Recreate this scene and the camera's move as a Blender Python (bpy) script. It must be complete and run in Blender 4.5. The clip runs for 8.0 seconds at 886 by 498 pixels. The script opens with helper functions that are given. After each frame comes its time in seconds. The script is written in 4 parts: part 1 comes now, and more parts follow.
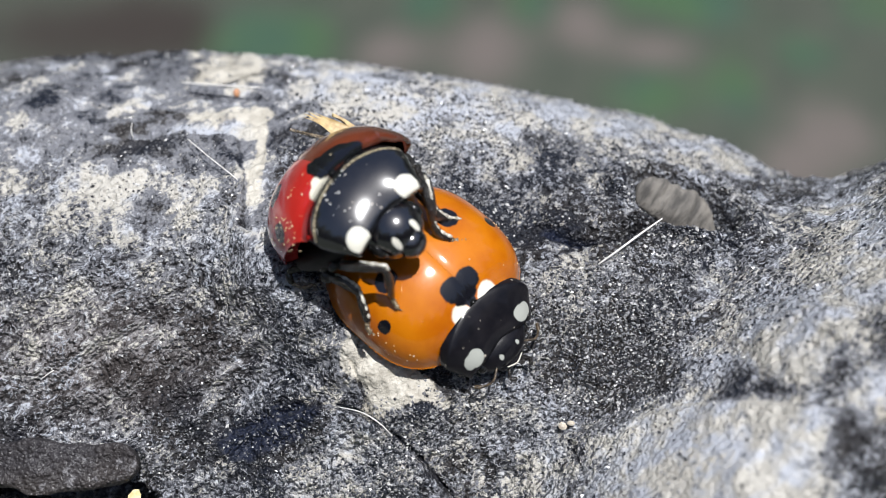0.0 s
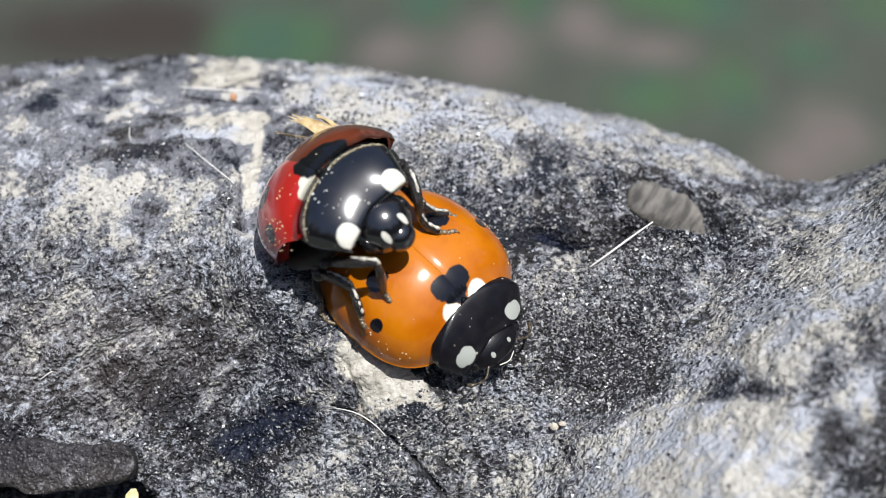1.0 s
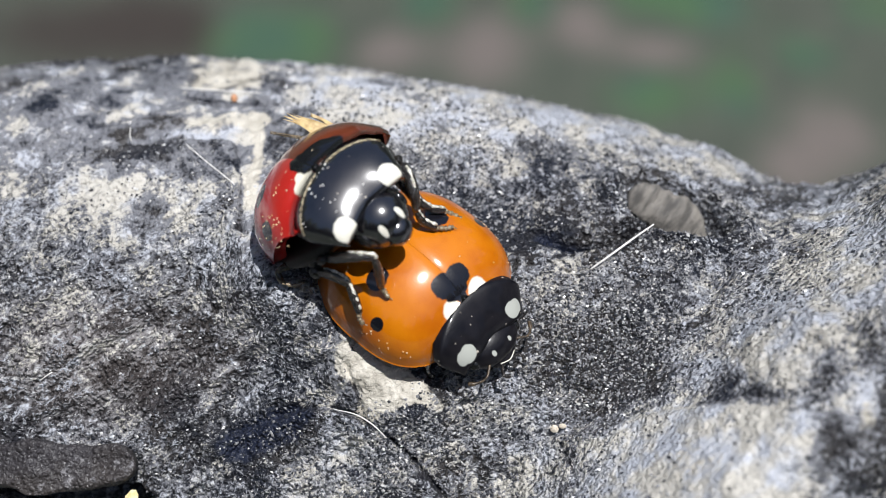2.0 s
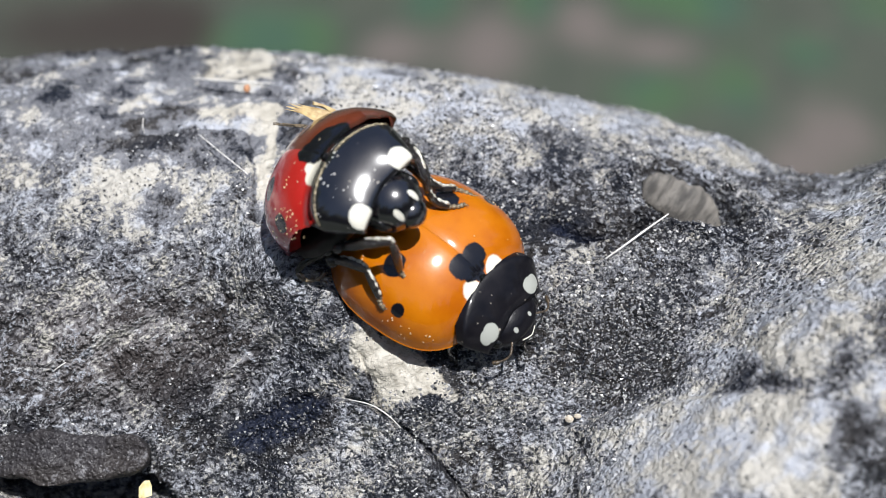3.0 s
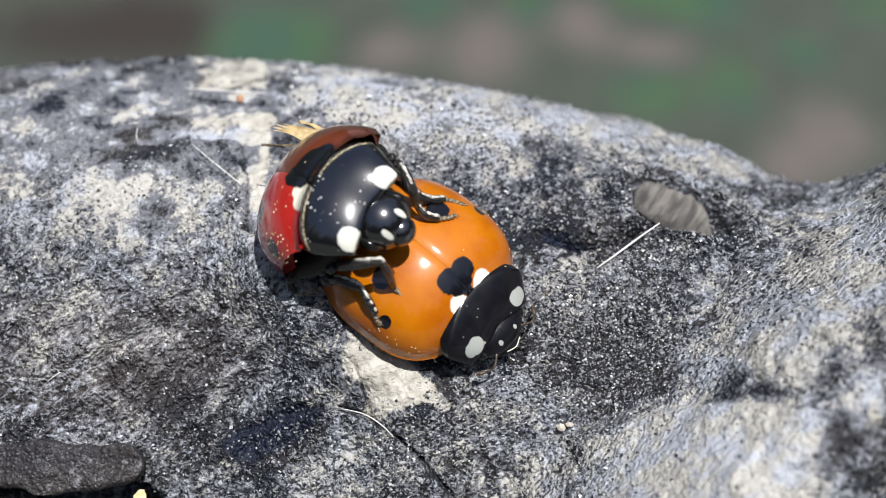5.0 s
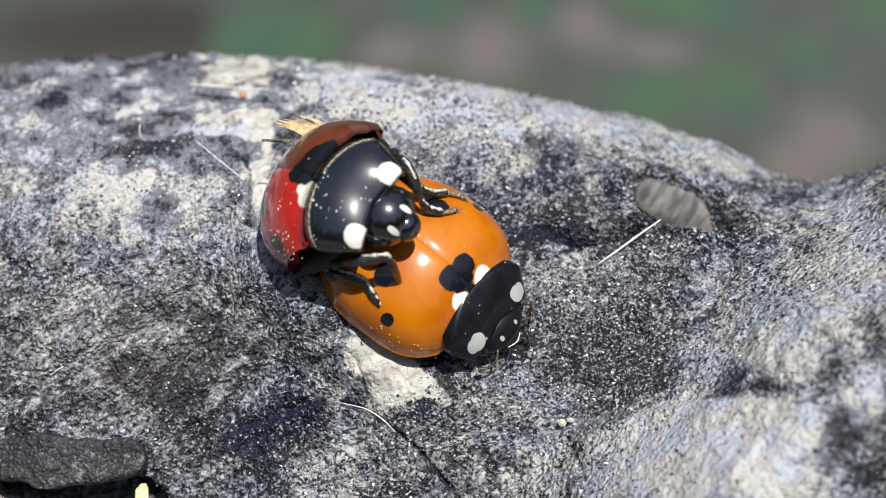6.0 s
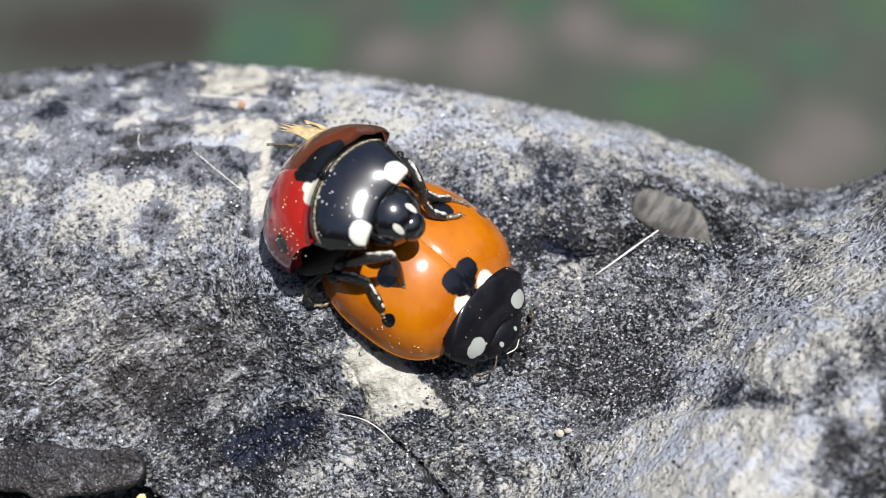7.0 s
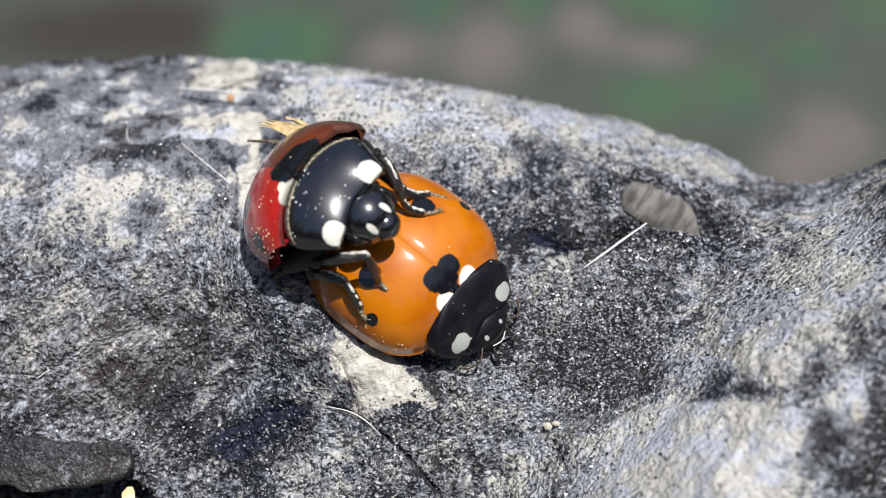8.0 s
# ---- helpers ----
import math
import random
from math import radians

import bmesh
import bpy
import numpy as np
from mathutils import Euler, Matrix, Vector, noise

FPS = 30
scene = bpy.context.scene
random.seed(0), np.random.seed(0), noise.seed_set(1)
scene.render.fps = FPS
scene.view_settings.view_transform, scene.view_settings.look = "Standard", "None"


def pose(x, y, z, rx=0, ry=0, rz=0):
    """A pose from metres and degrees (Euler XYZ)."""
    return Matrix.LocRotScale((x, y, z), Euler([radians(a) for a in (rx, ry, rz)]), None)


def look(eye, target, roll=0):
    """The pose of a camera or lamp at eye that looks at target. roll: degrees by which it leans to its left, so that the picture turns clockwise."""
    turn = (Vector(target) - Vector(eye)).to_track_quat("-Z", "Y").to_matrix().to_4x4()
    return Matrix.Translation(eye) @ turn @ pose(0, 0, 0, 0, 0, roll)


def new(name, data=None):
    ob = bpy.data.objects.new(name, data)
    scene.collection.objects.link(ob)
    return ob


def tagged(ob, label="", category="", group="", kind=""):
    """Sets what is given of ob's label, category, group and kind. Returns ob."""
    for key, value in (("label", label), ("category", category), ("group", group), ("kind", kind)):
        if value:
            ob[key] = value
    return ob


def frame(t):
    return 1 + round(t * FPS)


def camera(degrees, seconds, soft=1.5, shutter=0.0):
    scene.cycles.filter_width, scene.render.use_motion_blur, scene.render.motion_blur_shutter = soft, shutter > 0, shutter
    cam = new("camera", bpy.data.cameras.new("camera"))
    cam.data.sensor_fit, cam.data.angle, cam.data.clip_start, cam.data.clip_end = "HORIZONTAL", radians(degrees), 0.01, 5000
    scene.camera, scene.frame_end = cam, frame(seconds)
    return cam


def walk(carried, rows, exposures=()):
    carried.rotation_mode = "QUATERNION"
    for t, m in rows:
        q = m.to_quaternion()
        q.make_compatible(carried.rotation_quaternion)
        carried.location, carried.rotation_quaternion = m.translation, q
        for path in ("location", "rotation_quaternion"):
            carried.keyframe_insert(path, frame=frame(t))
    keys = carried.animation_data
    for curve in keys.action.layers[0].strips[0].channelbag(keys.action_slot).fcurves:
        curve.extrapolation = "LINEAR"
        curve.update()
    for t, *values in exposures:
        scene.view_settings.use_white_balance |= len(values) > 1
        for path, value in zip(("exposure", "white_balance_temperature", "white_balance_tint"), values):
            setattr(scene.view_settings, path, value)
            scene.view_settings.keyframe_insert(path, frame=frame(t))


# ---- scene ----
# Two mating seven-spot ladybirds on a weathered branch, in sun. One chart unit is 1/57 mm.
MM = 0.001
TILT = 46.0      # the camera looks down by this many degrees
REACH = 45.0     # mm from the camera to the beetles

# Frame of the branch: x along it, y up its face, z out towards the viewer; millimetres.
LOG = Matrix.Translation((0, 0, 0.62)) @ Matrix.Rotation(radians(90 - TILT), 4, "X")


def rest(x, y, z, rx=0, ry=0, rz=0):
    """A pose in the branch's frame, from mm and degrees."""
    return LOG @ pose(x * MM, y * MM, z * MM, rx, ry, rz)


# ---- camera ----
cam = camera(33.99, 8.0, soft=0.6)
cam.data.dof.use_dof = True
cam.data.dof.focus_distance = 43.2 * MM
cam.data.dof.aperture_fstop = 55.0
PATH = [
    (0, -0.056, -0.068, 44.247, -0.007, -0.021, -0.124),
    (0.2, -0.048, -0.137, 44.482, -0.014, -0.023, -0.110),
    (0.5, 0.148, -0.280, 44.814, -0.025, -0.027, -0.065),
    (0.8, 0.139, -0.136, 44.880, -0.026, -0.019, -0.001),
    (1, 0.151, 0.034, 44.859, -0.027, -0.013, -0.065),
    (1.2, 0.206, -0.069, 44.893, -0.028, -0.013, -0.035),
    (2.3, -0.024, 0.130, 44.809, -0.034, -0.015, 0.135),
    (2.5, -0.179, -0.003, 44.849, -0.000, 0.073, 0.134),
    (2.7, -0.058, -0.018, 44.765, -0.021, 0.062, 0.058),
    (3, -0.259, -0.201, 44.695, -0.053, 0.046, 0.038),
    (3.2, -0.316, 0.002, 44.914, -0.032, 0.028, 0.056),
    (3.5, 0.000, -0.000, 45.000, 0.000, -0.000, -0.000),
    (3.8, -0.094, -0.083, 44.721, 0.063, -0.014, 0.023),
    (4, -0.174, -0.062, 44.672, 0.105, -0.024, 0.001),
    (4.2, 0.169, 0.144, 44.899, 0.068, -0.017, -0.024),
    (4.5, 0.721, 0.057, 45.202, 0.012, -0.006, -0.035),
    (4.7, 0.024, 0.142, 44.975, -0.082, -0.082, -0.094),
    (5.8, -0.210, 0.075, 44.940, -0.035, -0.028, 0.030),
    (6, -0.127, -0.059, 45.095, -0.027, -0.018, 0.081),
    (6.2, -0.145, 0.060, 45.154, -0.019, 0.000, 0.120),
    (6.5, 0.315, 0.172, 45.442, -0.007, 0.028, 0.058),
    (6.8, 0.011, 0.063, 45.209, 0.011, 0.032, 0.064),
    (7, -0.024, 0.232, 45.180, 0.023, 0.034, 0.070),
    (7.2, 0.291, 0.138, 45.117, 0.016, 0.030, 0.164),
    (7.5, 0.540, 0.091, 45.114, 0.005, 0.024, 0.198),
    (7.8, 0.266, 0.045, 45.082, 0.002, 0.024, 0.137),
    (8, 0.333, 0.029, 45.147, -0.000, 0.024, 0.089),
]
walk(cam, [(t, rest(*p)) for t, *p in PATH], [(0, 0.19, 6330, 10), (8, 0.19, 6330, 10)])

# ---- light ----
SUN = (LOG.to_3x3() @ Vector((0.18, 0.50, 0.85))).normalized()
world = bpy.data.worlds.new("sky")
scene.world = world
world.use_nodes = True
sky = world.node_tree.nodes.new("ShaderNodeTexSky")
sky.sky_type = "NISHITA"
sky.sun_disc = False
sky.dust_density = 1.5
sky.sun_elevation = math.asin(SUN.z)
sky.sun_rotation = math.atan2(SUN.x, SUN.y)
world.node_tree.nodes["Background"].inputs["Strength"].default_value = 0.072
world.node_tree.links.new(sky.outputs[0], world.node_tree.nodes["Background"].inputs["Color"])
sun = new("sun", bpy.data.lights.new("sun", "SUN"))
sun.data.energy, sun.data.angle, sun.data.color = 5.0, radians(0.53), (1.0, 0.988, 0.975)
sun.matrix_world = look(SUN * 5, (0, 0, 0))


# ---- materials ----
class Nodes:
    """A small builder of node materials."""

    def __init__(self, name):
        self.mat = bpy.data.materials.new(name)
        self.mat.use_nodes = True
        self.tree = self.mat.node_tree
        self.bsdf = self.tree.nodes["Principled BSDF"]
        self.coord = self.tree.nodes.new("ShaderNodeTexCoord").outputs["Object"]

    def link(self, value, socket):
        if isinstance(value, bpy.types.NodeSocket):
            self.tree.links.new(value, socket)
        elif isinstance(value, (tuple, list)):
            socket.default_value = (*value, 1.0) if len(value) == 3 and socket.type == "RGBA" else value
        else:
            socket.default_value = value

    def math(self, op, a, b=0.0, clamp=False):
        n = self.tree.nodes.new("ShaderNodeMath")
        n.operation, n.use_clamp = op, clamp
        self.link(a, n.inputs[0]), self.link(b, n.inputs[1])
        return n.outputs[0]

    def noise(self, size, detail=4.0, rough=0.55, stretch=(1, 1, 1), warp=0.0, turn=0.0):
        """Noise whose grains are about size mm across."""
        m = self.tree.nodes.new("ShaderNodeMapping")
        self.tree.links.new(self.coord, m.inputs["Vector"])
        m.vector_type = "TEXTURE"
        m.inputs["Scale"].default_value = [1 / k for k in stretch]
        m.inputs["Rotation"].default_value = (0, 0, radians(turn))
        n = self.tree.nodes.new("ShaderNodeTexNoise")
        self.tree.links.new(m.outputs[0], n.inputs["Vector"])
        n.inputs["Scale"].default_value = 1000.0 / size
        n.inputs["Detail"].default_value, n.inputs["Roughness"].default_value = detail, rough
        n.inputs["Distortion"].default_value = warp
        return n.outputs["Fac"]

    def cells(self, size, feature="F1"):
        n = self.tree.nodes.new("ShaderNodeTexVoronoi")
        n.feature = feature
        self.tree.links.new(self.coord, n.inputs["Vector"])
        n.inputs["Scale"].default_value = 1000.0 / size
        return n.outputs["Distance"]

    def ramp(self, value, low, high, a=0.0, b=1.0):
        n = self.tree.nodes.new("ShaderNodeMapRange")
        n.interpolation_type = "SMOOTHSTEP"
        self.link(value, n.inputs["Value"])
        for key, v in (("From Min", low), ("From Max", high), ("To Min", a), ("To Max", b)):
            n.inputs[key].default_value = v
        return n.outputs[0]

    def mix(self, fac, a, b):
        n = self.tree.nodes.new("ShaderNodeMix")
        n.data_type = "RGBA"
        self.link(fac, n.inputs[0]), self.link(a, n.inputs[6]), self.link(b, n.inputs[7])
        return n.outputs[2]

    def attribute(self, name):
        n = self.tree.nodes.new("ShaderNodeAttribute")
        n.attribute_name = name
        return n.outputs["Fac"]

    def blob(self, x, y, z, rx, ry, rz, edge=0.25, wobble=0.12, square=False):
        """1 inside an uneven ellipsoid of the given centre and half axes in mm, 0 outside."""
        m = self.tree.nodes.new("ShaderNodeMapping")
        m.vector_type = "POINT"
        self.tree.links.new(self.coord, m.inputs["Vector"])
        m.inputs["Scale"].default_value = (1000 / rx, 1000 / ry, 1000 / rz)
        m.inputs["Location"].default_value = (-x / rx, -y / ry, -z / rz)
        n = self.tree.nodes.new("ShaderNodeVectorMath")
        n.operation = "LENGTH"
        self.tree.links.new(m.outputs[0], n.inputs[0])
        length = n.outputs["Value"]
        if square:
            sq = self.tree.nodes.new("ShaderNodeVectorMath")
            sq.operation = "MULTIPLY"
            self.tree.links.new(m.outputs[0], sq.inputs[0]), self.tree.links.new(m.outputs[0], sq.inputs[1])
            self.tree.links.new(sq.outputs[0], n.inputs[0])
            length = self.math("POWER", length, 0.5)
        d = self.math("ADD", length, self.math("MULTIPLY", self.math("SUBTRACT", self.noise(0.5, 3), 0.5), wobble * 4))
        return self.ramp(d, 1 - edge / 2, 1 + edge / 2, 1.0, 0.0)

    def bump(self, height, depth, strength=1.0):
        n = self.tree.nodes.new("ShaderNodeBump")
        self.link(height, n.inputs["Height"])
        n.inputs["Distance"].default_value, n.inputs["Strength"].default_value = depth * MM, strength
        self.tree.links.new(n.outputs[0], self.bsdf.inputs["Normal"])

    def set(self, **values):
        for key, v in values.items():
            self.link(v, self.bsdf.inputs[key.replace("_", " ")])
        return self.mat


def wood_material():
    n = Nodes("weathered_wood")
    pale, dark, tan, streaky, even, brown = (n.attribute(k) for k in ("pale", "dark", "tan", "streaky", "even", "brown"))
    centred = lambda v, k: n.math("MULTIPLY", n.math("SUBTRACT", v, 0.5), k)
    big, fine = n.noise(2.6, 3, 0.5), n.noise(0.15, 4, 0.65)
    mid, lines = n.noise(0.62, 7, 0.70, warp=0.6), n.noise(0.85, 7, 0.70, (0.30, 1.0, 1.0), warp=0.4, turn=40)
    mid = n.math("ADD", n.math("MULTIPLY", mid, n.math("SUBTRACT", 1.0, streaky)), n.math("MULTIPLY", lines, streaky))
    soft = n.noise(1.0, 4, 0.5, warp=0.8)
    calm = n.ramp(even, 0.2, 0.9, 0.0, 0.8)
    mid = n.math("ADD", n.math("MULTIPLY", mid, n.math("SUBTRACT", 1.0, calm)), n.math("MULTIPLY", soft, calm))
    level = n.math("ADD", n.math("ADD", centred(big, 0.75), centred(mid, 2.4)), n.math("ADD", centred(fine, 0.8), 0.5))
    level = n.math("ADD", 0.5, n.math("MULTIPLY", n.math("SUBTRACT", level, 0.5), n.ramp(even, 0.0, 1.0, 1.0, 0.68)))
    level = n.math("ADD", level, n.math("MULTIPLY", n.math("SUBTRACT", pale, dark), 0.72))
    # painted in the skin: glints on curled fibres, pale, and shade in pits, dark
    fleck = n.noise(0.165, 3, 0.5, (0.78, 1.0, 1.0), warp=0.2, turn=32)
    smooth = n.math("ADD", n.math("ADD", even, tan), n.math("ADD", n.math("MULTIPLY", streaky, 0.62), n.ramp(dark, 0.75, 1.2, 0.0, 0.6)))
    skin = n.ramp(smooth, 0.15, 0.95, 1.0, 0.15)
    glint_flecks = n.math("MULTIPLY", n.ramp(fleck, 0.57, 0.63), skin)
    worm = n.math("ABSOLUTE", n.math("SUBTRACT", n.noise(0.30, 3, 0.5, (0.8, 1.0, 1.0), warp=0.5, turn=25), 0.5))
    short = n.math("MULTIPLY", n.ramp(n.noise(0.20, 2), 0.47, 0.56), skin)
    glint_lines = n.math("MULTIPLY", n.ramp(worm, 0.045, 0.010), short)
    dark_halo = n.math("MULTIPLY", n.ramp(worm, 0.05, 0.08), n.math("MULTIPLY", n.ramp(worm, 0.16, 0.09), short))
    level = n.math("ADD", level, n.math("SUBTRACT", n.math("MULTIPLY", glint_lines, 0.55), n.math("MULTIPLY", dark_halo, 0.28)))
    level = n.math("ADD", level, n.math("MULTIPLY", n.ramp(fleck, 0.42, 0.34, 0.0, -0.42), skin))
    level = n.math("ADD", level, n.math("MULTIPLY", glint_flecks, 0.34))
    base = n.mix(n.ramp(n.noise(3.4, 4), 0.38, 0.62), (0.012, 0.015, 0.024), (0.028, 0.025, 0.024))
    base = n.mix(n.ramp(brown, 0.1, 0.8), base, (0.044, 0.037, 0.035))
    base = n.mix(n.ramp(dark, 0.7, 1.1), base, (0.012, 0.016, 0.032))
    mild = n.mix(n.ramp(brown, 0.1, 0.8), (0.160, 0.163, 0.178), (0.185, 0.173, 0.173))
    grey = n.mix(n.ramp(level, 0.31, 0.50), base, mild)
    # lichen tone, which also carries the rim light and highlight painted pale
    lichen = n.mix(n.ramp(n.noise(1.3, 5, 0.6), 0.42, 0.58), (0.41, 0.425, 0.465), (0.475, 0.45, 0.40))
    grey = n.mix(n.ramp(level, 0.60, 0.72), grey, lichen)
    cream = n.mix(n.ramp(mid, 0.36, 0.6), (0.34, 0.31, 0.255), (0.53, 0.495, 0.425))
    bare = n.math("ADD", tan, n.math("ADD", centred(mid, 1.0), n.math("ADD", centred(fine, 0.4), n.ramp(n.noise(0.22, 2), 0.36, 0.30, 0.0, -0.5))))
    wood = n.mix(n.ramp(bare, 0.42, 0.56), grey, cream)
    grains = n.math("MULTIPLY", n.ramp(n.cells(0.15), 0.62, 0.12), n.ramp(n.math("ADD", pale, even), 0.2, 1.2, 0.7, 0.25))
    relief = n.math("ADD", n.math("MULTIPLY", grains, n.ramp(tan, 0.2, 0.8, 1.0, 0.15)), n.math("ADD", n.math("MULTIPLY", n.math("MULTIPLY", fleck, 2.4), n.ramp(smooth, 0.3, 0.9, 1.0, 0.35)), n.math("MULTIPLY", mid, 0.9)))
    n.bump(n.math("ADD", relief, n.math("MULTIPLY", glint_lines, 0.8)), 0.115, 1.0)
    return n.set(Base_Color=wood, Roughness=n.ramp(fine, 0.35, 0.65, 0.30, 0.62), Specular_IOR_Level=0.4)


def plain_material(name, a, b, size, roughness, bump=0.02, metallic=0.0, coat=0.0, stretch=(1, 1, 1)):
    n = Nodes(name)
    f = n.noise(size, 5, 0.6, stretch)
    n.bump(n.noise(size * 0.4, 4, 0.6, stretch), bump)
    return n.set(Base_Color=n.mix(n.ramp(f, 0.35, 0.65), a, b), Roughness=roughness, Metallic=metallic, Coat_Weight=coat, Coat_Roughness=0.05)


def shell_material(name, colour, deep, spots, whites, dusty=0.56, ior=1.65):
    """A glossy wing case with black spots and pale marks, given as ellipsoids in mm in the beetle's frame."""
    n = Nodes(name)
    tone = n.mix(n.ramp(n.noise(1.4, 4), 0.3, 0.7), colour, deep)
    for w in whites:
        tone = n.mix(n.blob(*w, edge=0.22, wobble=0.16), tone, (0.82, 0.77, 0.62))
    for s in spots:
        tone = n.mix(n.blob(*s, edge=0.16, wobble=0.22), tone, (0.006, 0.006, 0.009))
    dust = n.math("MULTIPLY", n.ramp(n.math("MULTIPLY", n.cells(0.24), n.ramp(n.noise(0.22, 1), 0.36, 0.62, 0.75, 2.6)), 0.20, 0.14), n.ramp(n.noise(0.9, 2), dusty, dusty + 0.08))
    tone = n.mix(dust, tone, (0.74, 0.60, 0.40))
    n.bump(n.math("ADD", n.noise(0.05, 3), n.math("MULTIPLY", dust, 2.5)), 0.010, 0.6)
    return n.set(Base_Color=tone, Roughness=n.ramp(n.noise(0.6, 4), 0.3, 0.7, 0.30, 0.45), Coat_Weight=1.0, Coat_Roughness=0.10, Coat_IOR=ior,
                 Specular_IOR_Level=0.12)


def black_shell_material(name, whites, chalk=(0.80, 0.77, 0.66), coat=0.8, ior=1.45, gloss=0.09):
    n = Nodes(name)
    tone = n.mix(n.ramp(n.noise(0.8, 4), 0.3, 0.7), (0.004, 0.004, 0.006), (0.010, 0.009, 0.011))
    for w in whites:
        tone = n.mix(n.blob(*w, edge=0.12, wobble=0.12, square=False), tone, chalk)
    dust = n.math("MULTIPLY", n.ramp(n.math("MULTIPLY", n.cells(0.26), n.ramp(n.noise(0.23, 1), 0.36, 0.62, 0.75, 2.6)), 0.19, 0.13), n.ramp(n.noise(0.8, 2), 0.50, 0.58))
    tone = n.mix(dust, tone, (0.55, 0.50, 0.42))
    n.bump(n.math("ADD", n.noise(0.06, 3), n.math("MULTIPLY", dust, 2.5)), 0.010, 0.7)
    return n.set(Base_Color=tone, Roughness=n.ramp(n.noise(0.4, 4), 0.3, 0.7, 0.35, 0.45), Coat_Weight=coat, Coat_Roughness=gloss, Coat_IOR=ior, Specular_IOR_Level=0.12)


WOOD = wood_material()
CHIP = plain_material("bark_chip", (0.075, 0.070, 0.064), (0.205, 0.188, 0.165), 0.30, 0.8, 0.10, stretch=(1, 0.22, 1))
FIBRE = plain_material("pale_fibre", (0.62, 0.60, 0.56), (0.78, 0.76, 0.72), 0.3, 0.35, 0.004)
SEED = plain_material("orange_seed", (0.42, 0.19, 0.09), (0.52, 0.28, 0.15), 0.2, 0.5, 0.01)
FLAKE = plain_material("yellow_flake", (0.58, 0.46, 0.20), (0.75, 0.64, 0.38), 0.3, 0.6, 0.02)
GRAIN = plain_material("cream_grain", (0.45, 0.38, 0.29), (0.68, 0.62, 0.52), 0.2, 0.6, 0.03)
LIMB = plain_material("black_leg", (0.004, 0.003, 0.003), (0.030, 0.025, 0.020), 0.10, 0.20, 0.06, coat=0.7)
# pale colour of the strips that imitate glints on the legs
EDGE_GLINT = plain_material("pale_edge_glint", (0.26, 0.23, 0.17), (0.80, 0.76, 0.66), 0.07, 0.25, 0.02, coat=0.8)
CLAW = plain_material("brown_foot", (0.05, 0.036, 0.022), (0.30, 0.23, 0.14), 0.07, 0.30, 0.01, coat=0.6)
BELLY = plain_material("black_underside", (0.005, 0.004, 0.004), (0.016, 0.012, 0.010), 0.15, 0.5, 0.05, coat=0.12)
FEELER = plain_material("dark_feeler", (0.02, 0.015, 0.010), (0.12, 0.085, 0.05), 0.08, 0.3, 0.01, coat=0.6)
EYE = plain_material("black_eye", (0.006, 0.006, 0.006), (0.012, 0.012, 0.012), 0.1, 0.15, 0.003)
WING = plain_material("folded_wing", (0.36, 0.24, 0.10), (0.55, 0.42, 0.20), 0.3, 0.4, 0.01)


# ---- building helpers ----
def mesh_object(name, verts, faces, material, smooth=True):
    me = bpy.data.meshes.new(name)
    me.from_pydata([tuple(v) for v in verts], [], faces)
    me.materials.append(material)
    me.polygons.foreach_set("use_smooth", [smooth] * len(me.polygons))
    me.update()
    return new(name, me)


def part(name, shape, material, parent, label=""):
    """One mesh under a thing or part; shape is (verts in mm, faces)."""
    verts, faces = shape
    ob = mesh_object(name, np.asarray(verts, float) * MM, faces, material)
    ob.parent = parent
    return tagged(ob, label)


def grid_faces(rows, cols, close=False):
    out = []
    for i in range(rows - 1):
        for j in range(cols if close else cols - 1):
            k = (j + 1) % cols
            out.append((i * cols + j, i * cols + k, (i + 1) * cols + k, (i + 1) * cols + j))
    return out


def tube(points, radii, sides=10, caps=True):
    """A round limb along points, rounded at both ends."""
    pts = [Vector(p) for p in points]
    rings, ref = [], Vector((0.31, 0.22, 0.92))
    for i, p in enumerate(pts):
        d = (pts[min(i + 1, len(pts) - 1)] - pts[max(i - 1, 0)]).normalized()
        a = d.cross(ref).normalized()
        b = d.cross(a)
        r = radii[i]
        rings.append([p + a * (math.cos(t) * r) + b * (math.sin(t) * r) for t in np.linspace(0, 2 * math.pi, sides, endpoint=False)])
    verts = [tuple(v) for ring in rings for v in ring]
    faces = grid_faces(len(pts), sides, close=True)
    if caps:
        faces += [tuple(range(sides))[::-1], tuple(range((len(pts) - 1) * sides, len(pts) * sides))]
    return verts, faces


def smooth_line(points, n=6):
    """Catmull-Rom points through a few given ones."""
    p = [Vector(q) for q in points]
    p = [p[0] * 2 - p[1]] + p + [p[-1] * 2 - p[-2]]
    out = []
    for i in range(1, len(p) - 2):
        for k in range(n):
            t = k / n
            out.append(0.5 * (2 * p[i] + (p[i + 1] - p[i - 1]) * t + (2 * p[i - 1] - 5 * p[i] + 4 * p[i + 1] - p[i + 2]) * t * t
                              + (3 * p[i] - p[i - 1] - 3 * p[i + 1] + p[i + 2]) * t ** 3))
    return out + [p[-2]]


def joined(*shapes):
    verts, faces = [], []
    for v, f in shapes:
        k = len(verts)
        verts += [tuple(q) for q in v]
        faces += [tuple(i + k for i in face) for face in f]
    return verts, faces


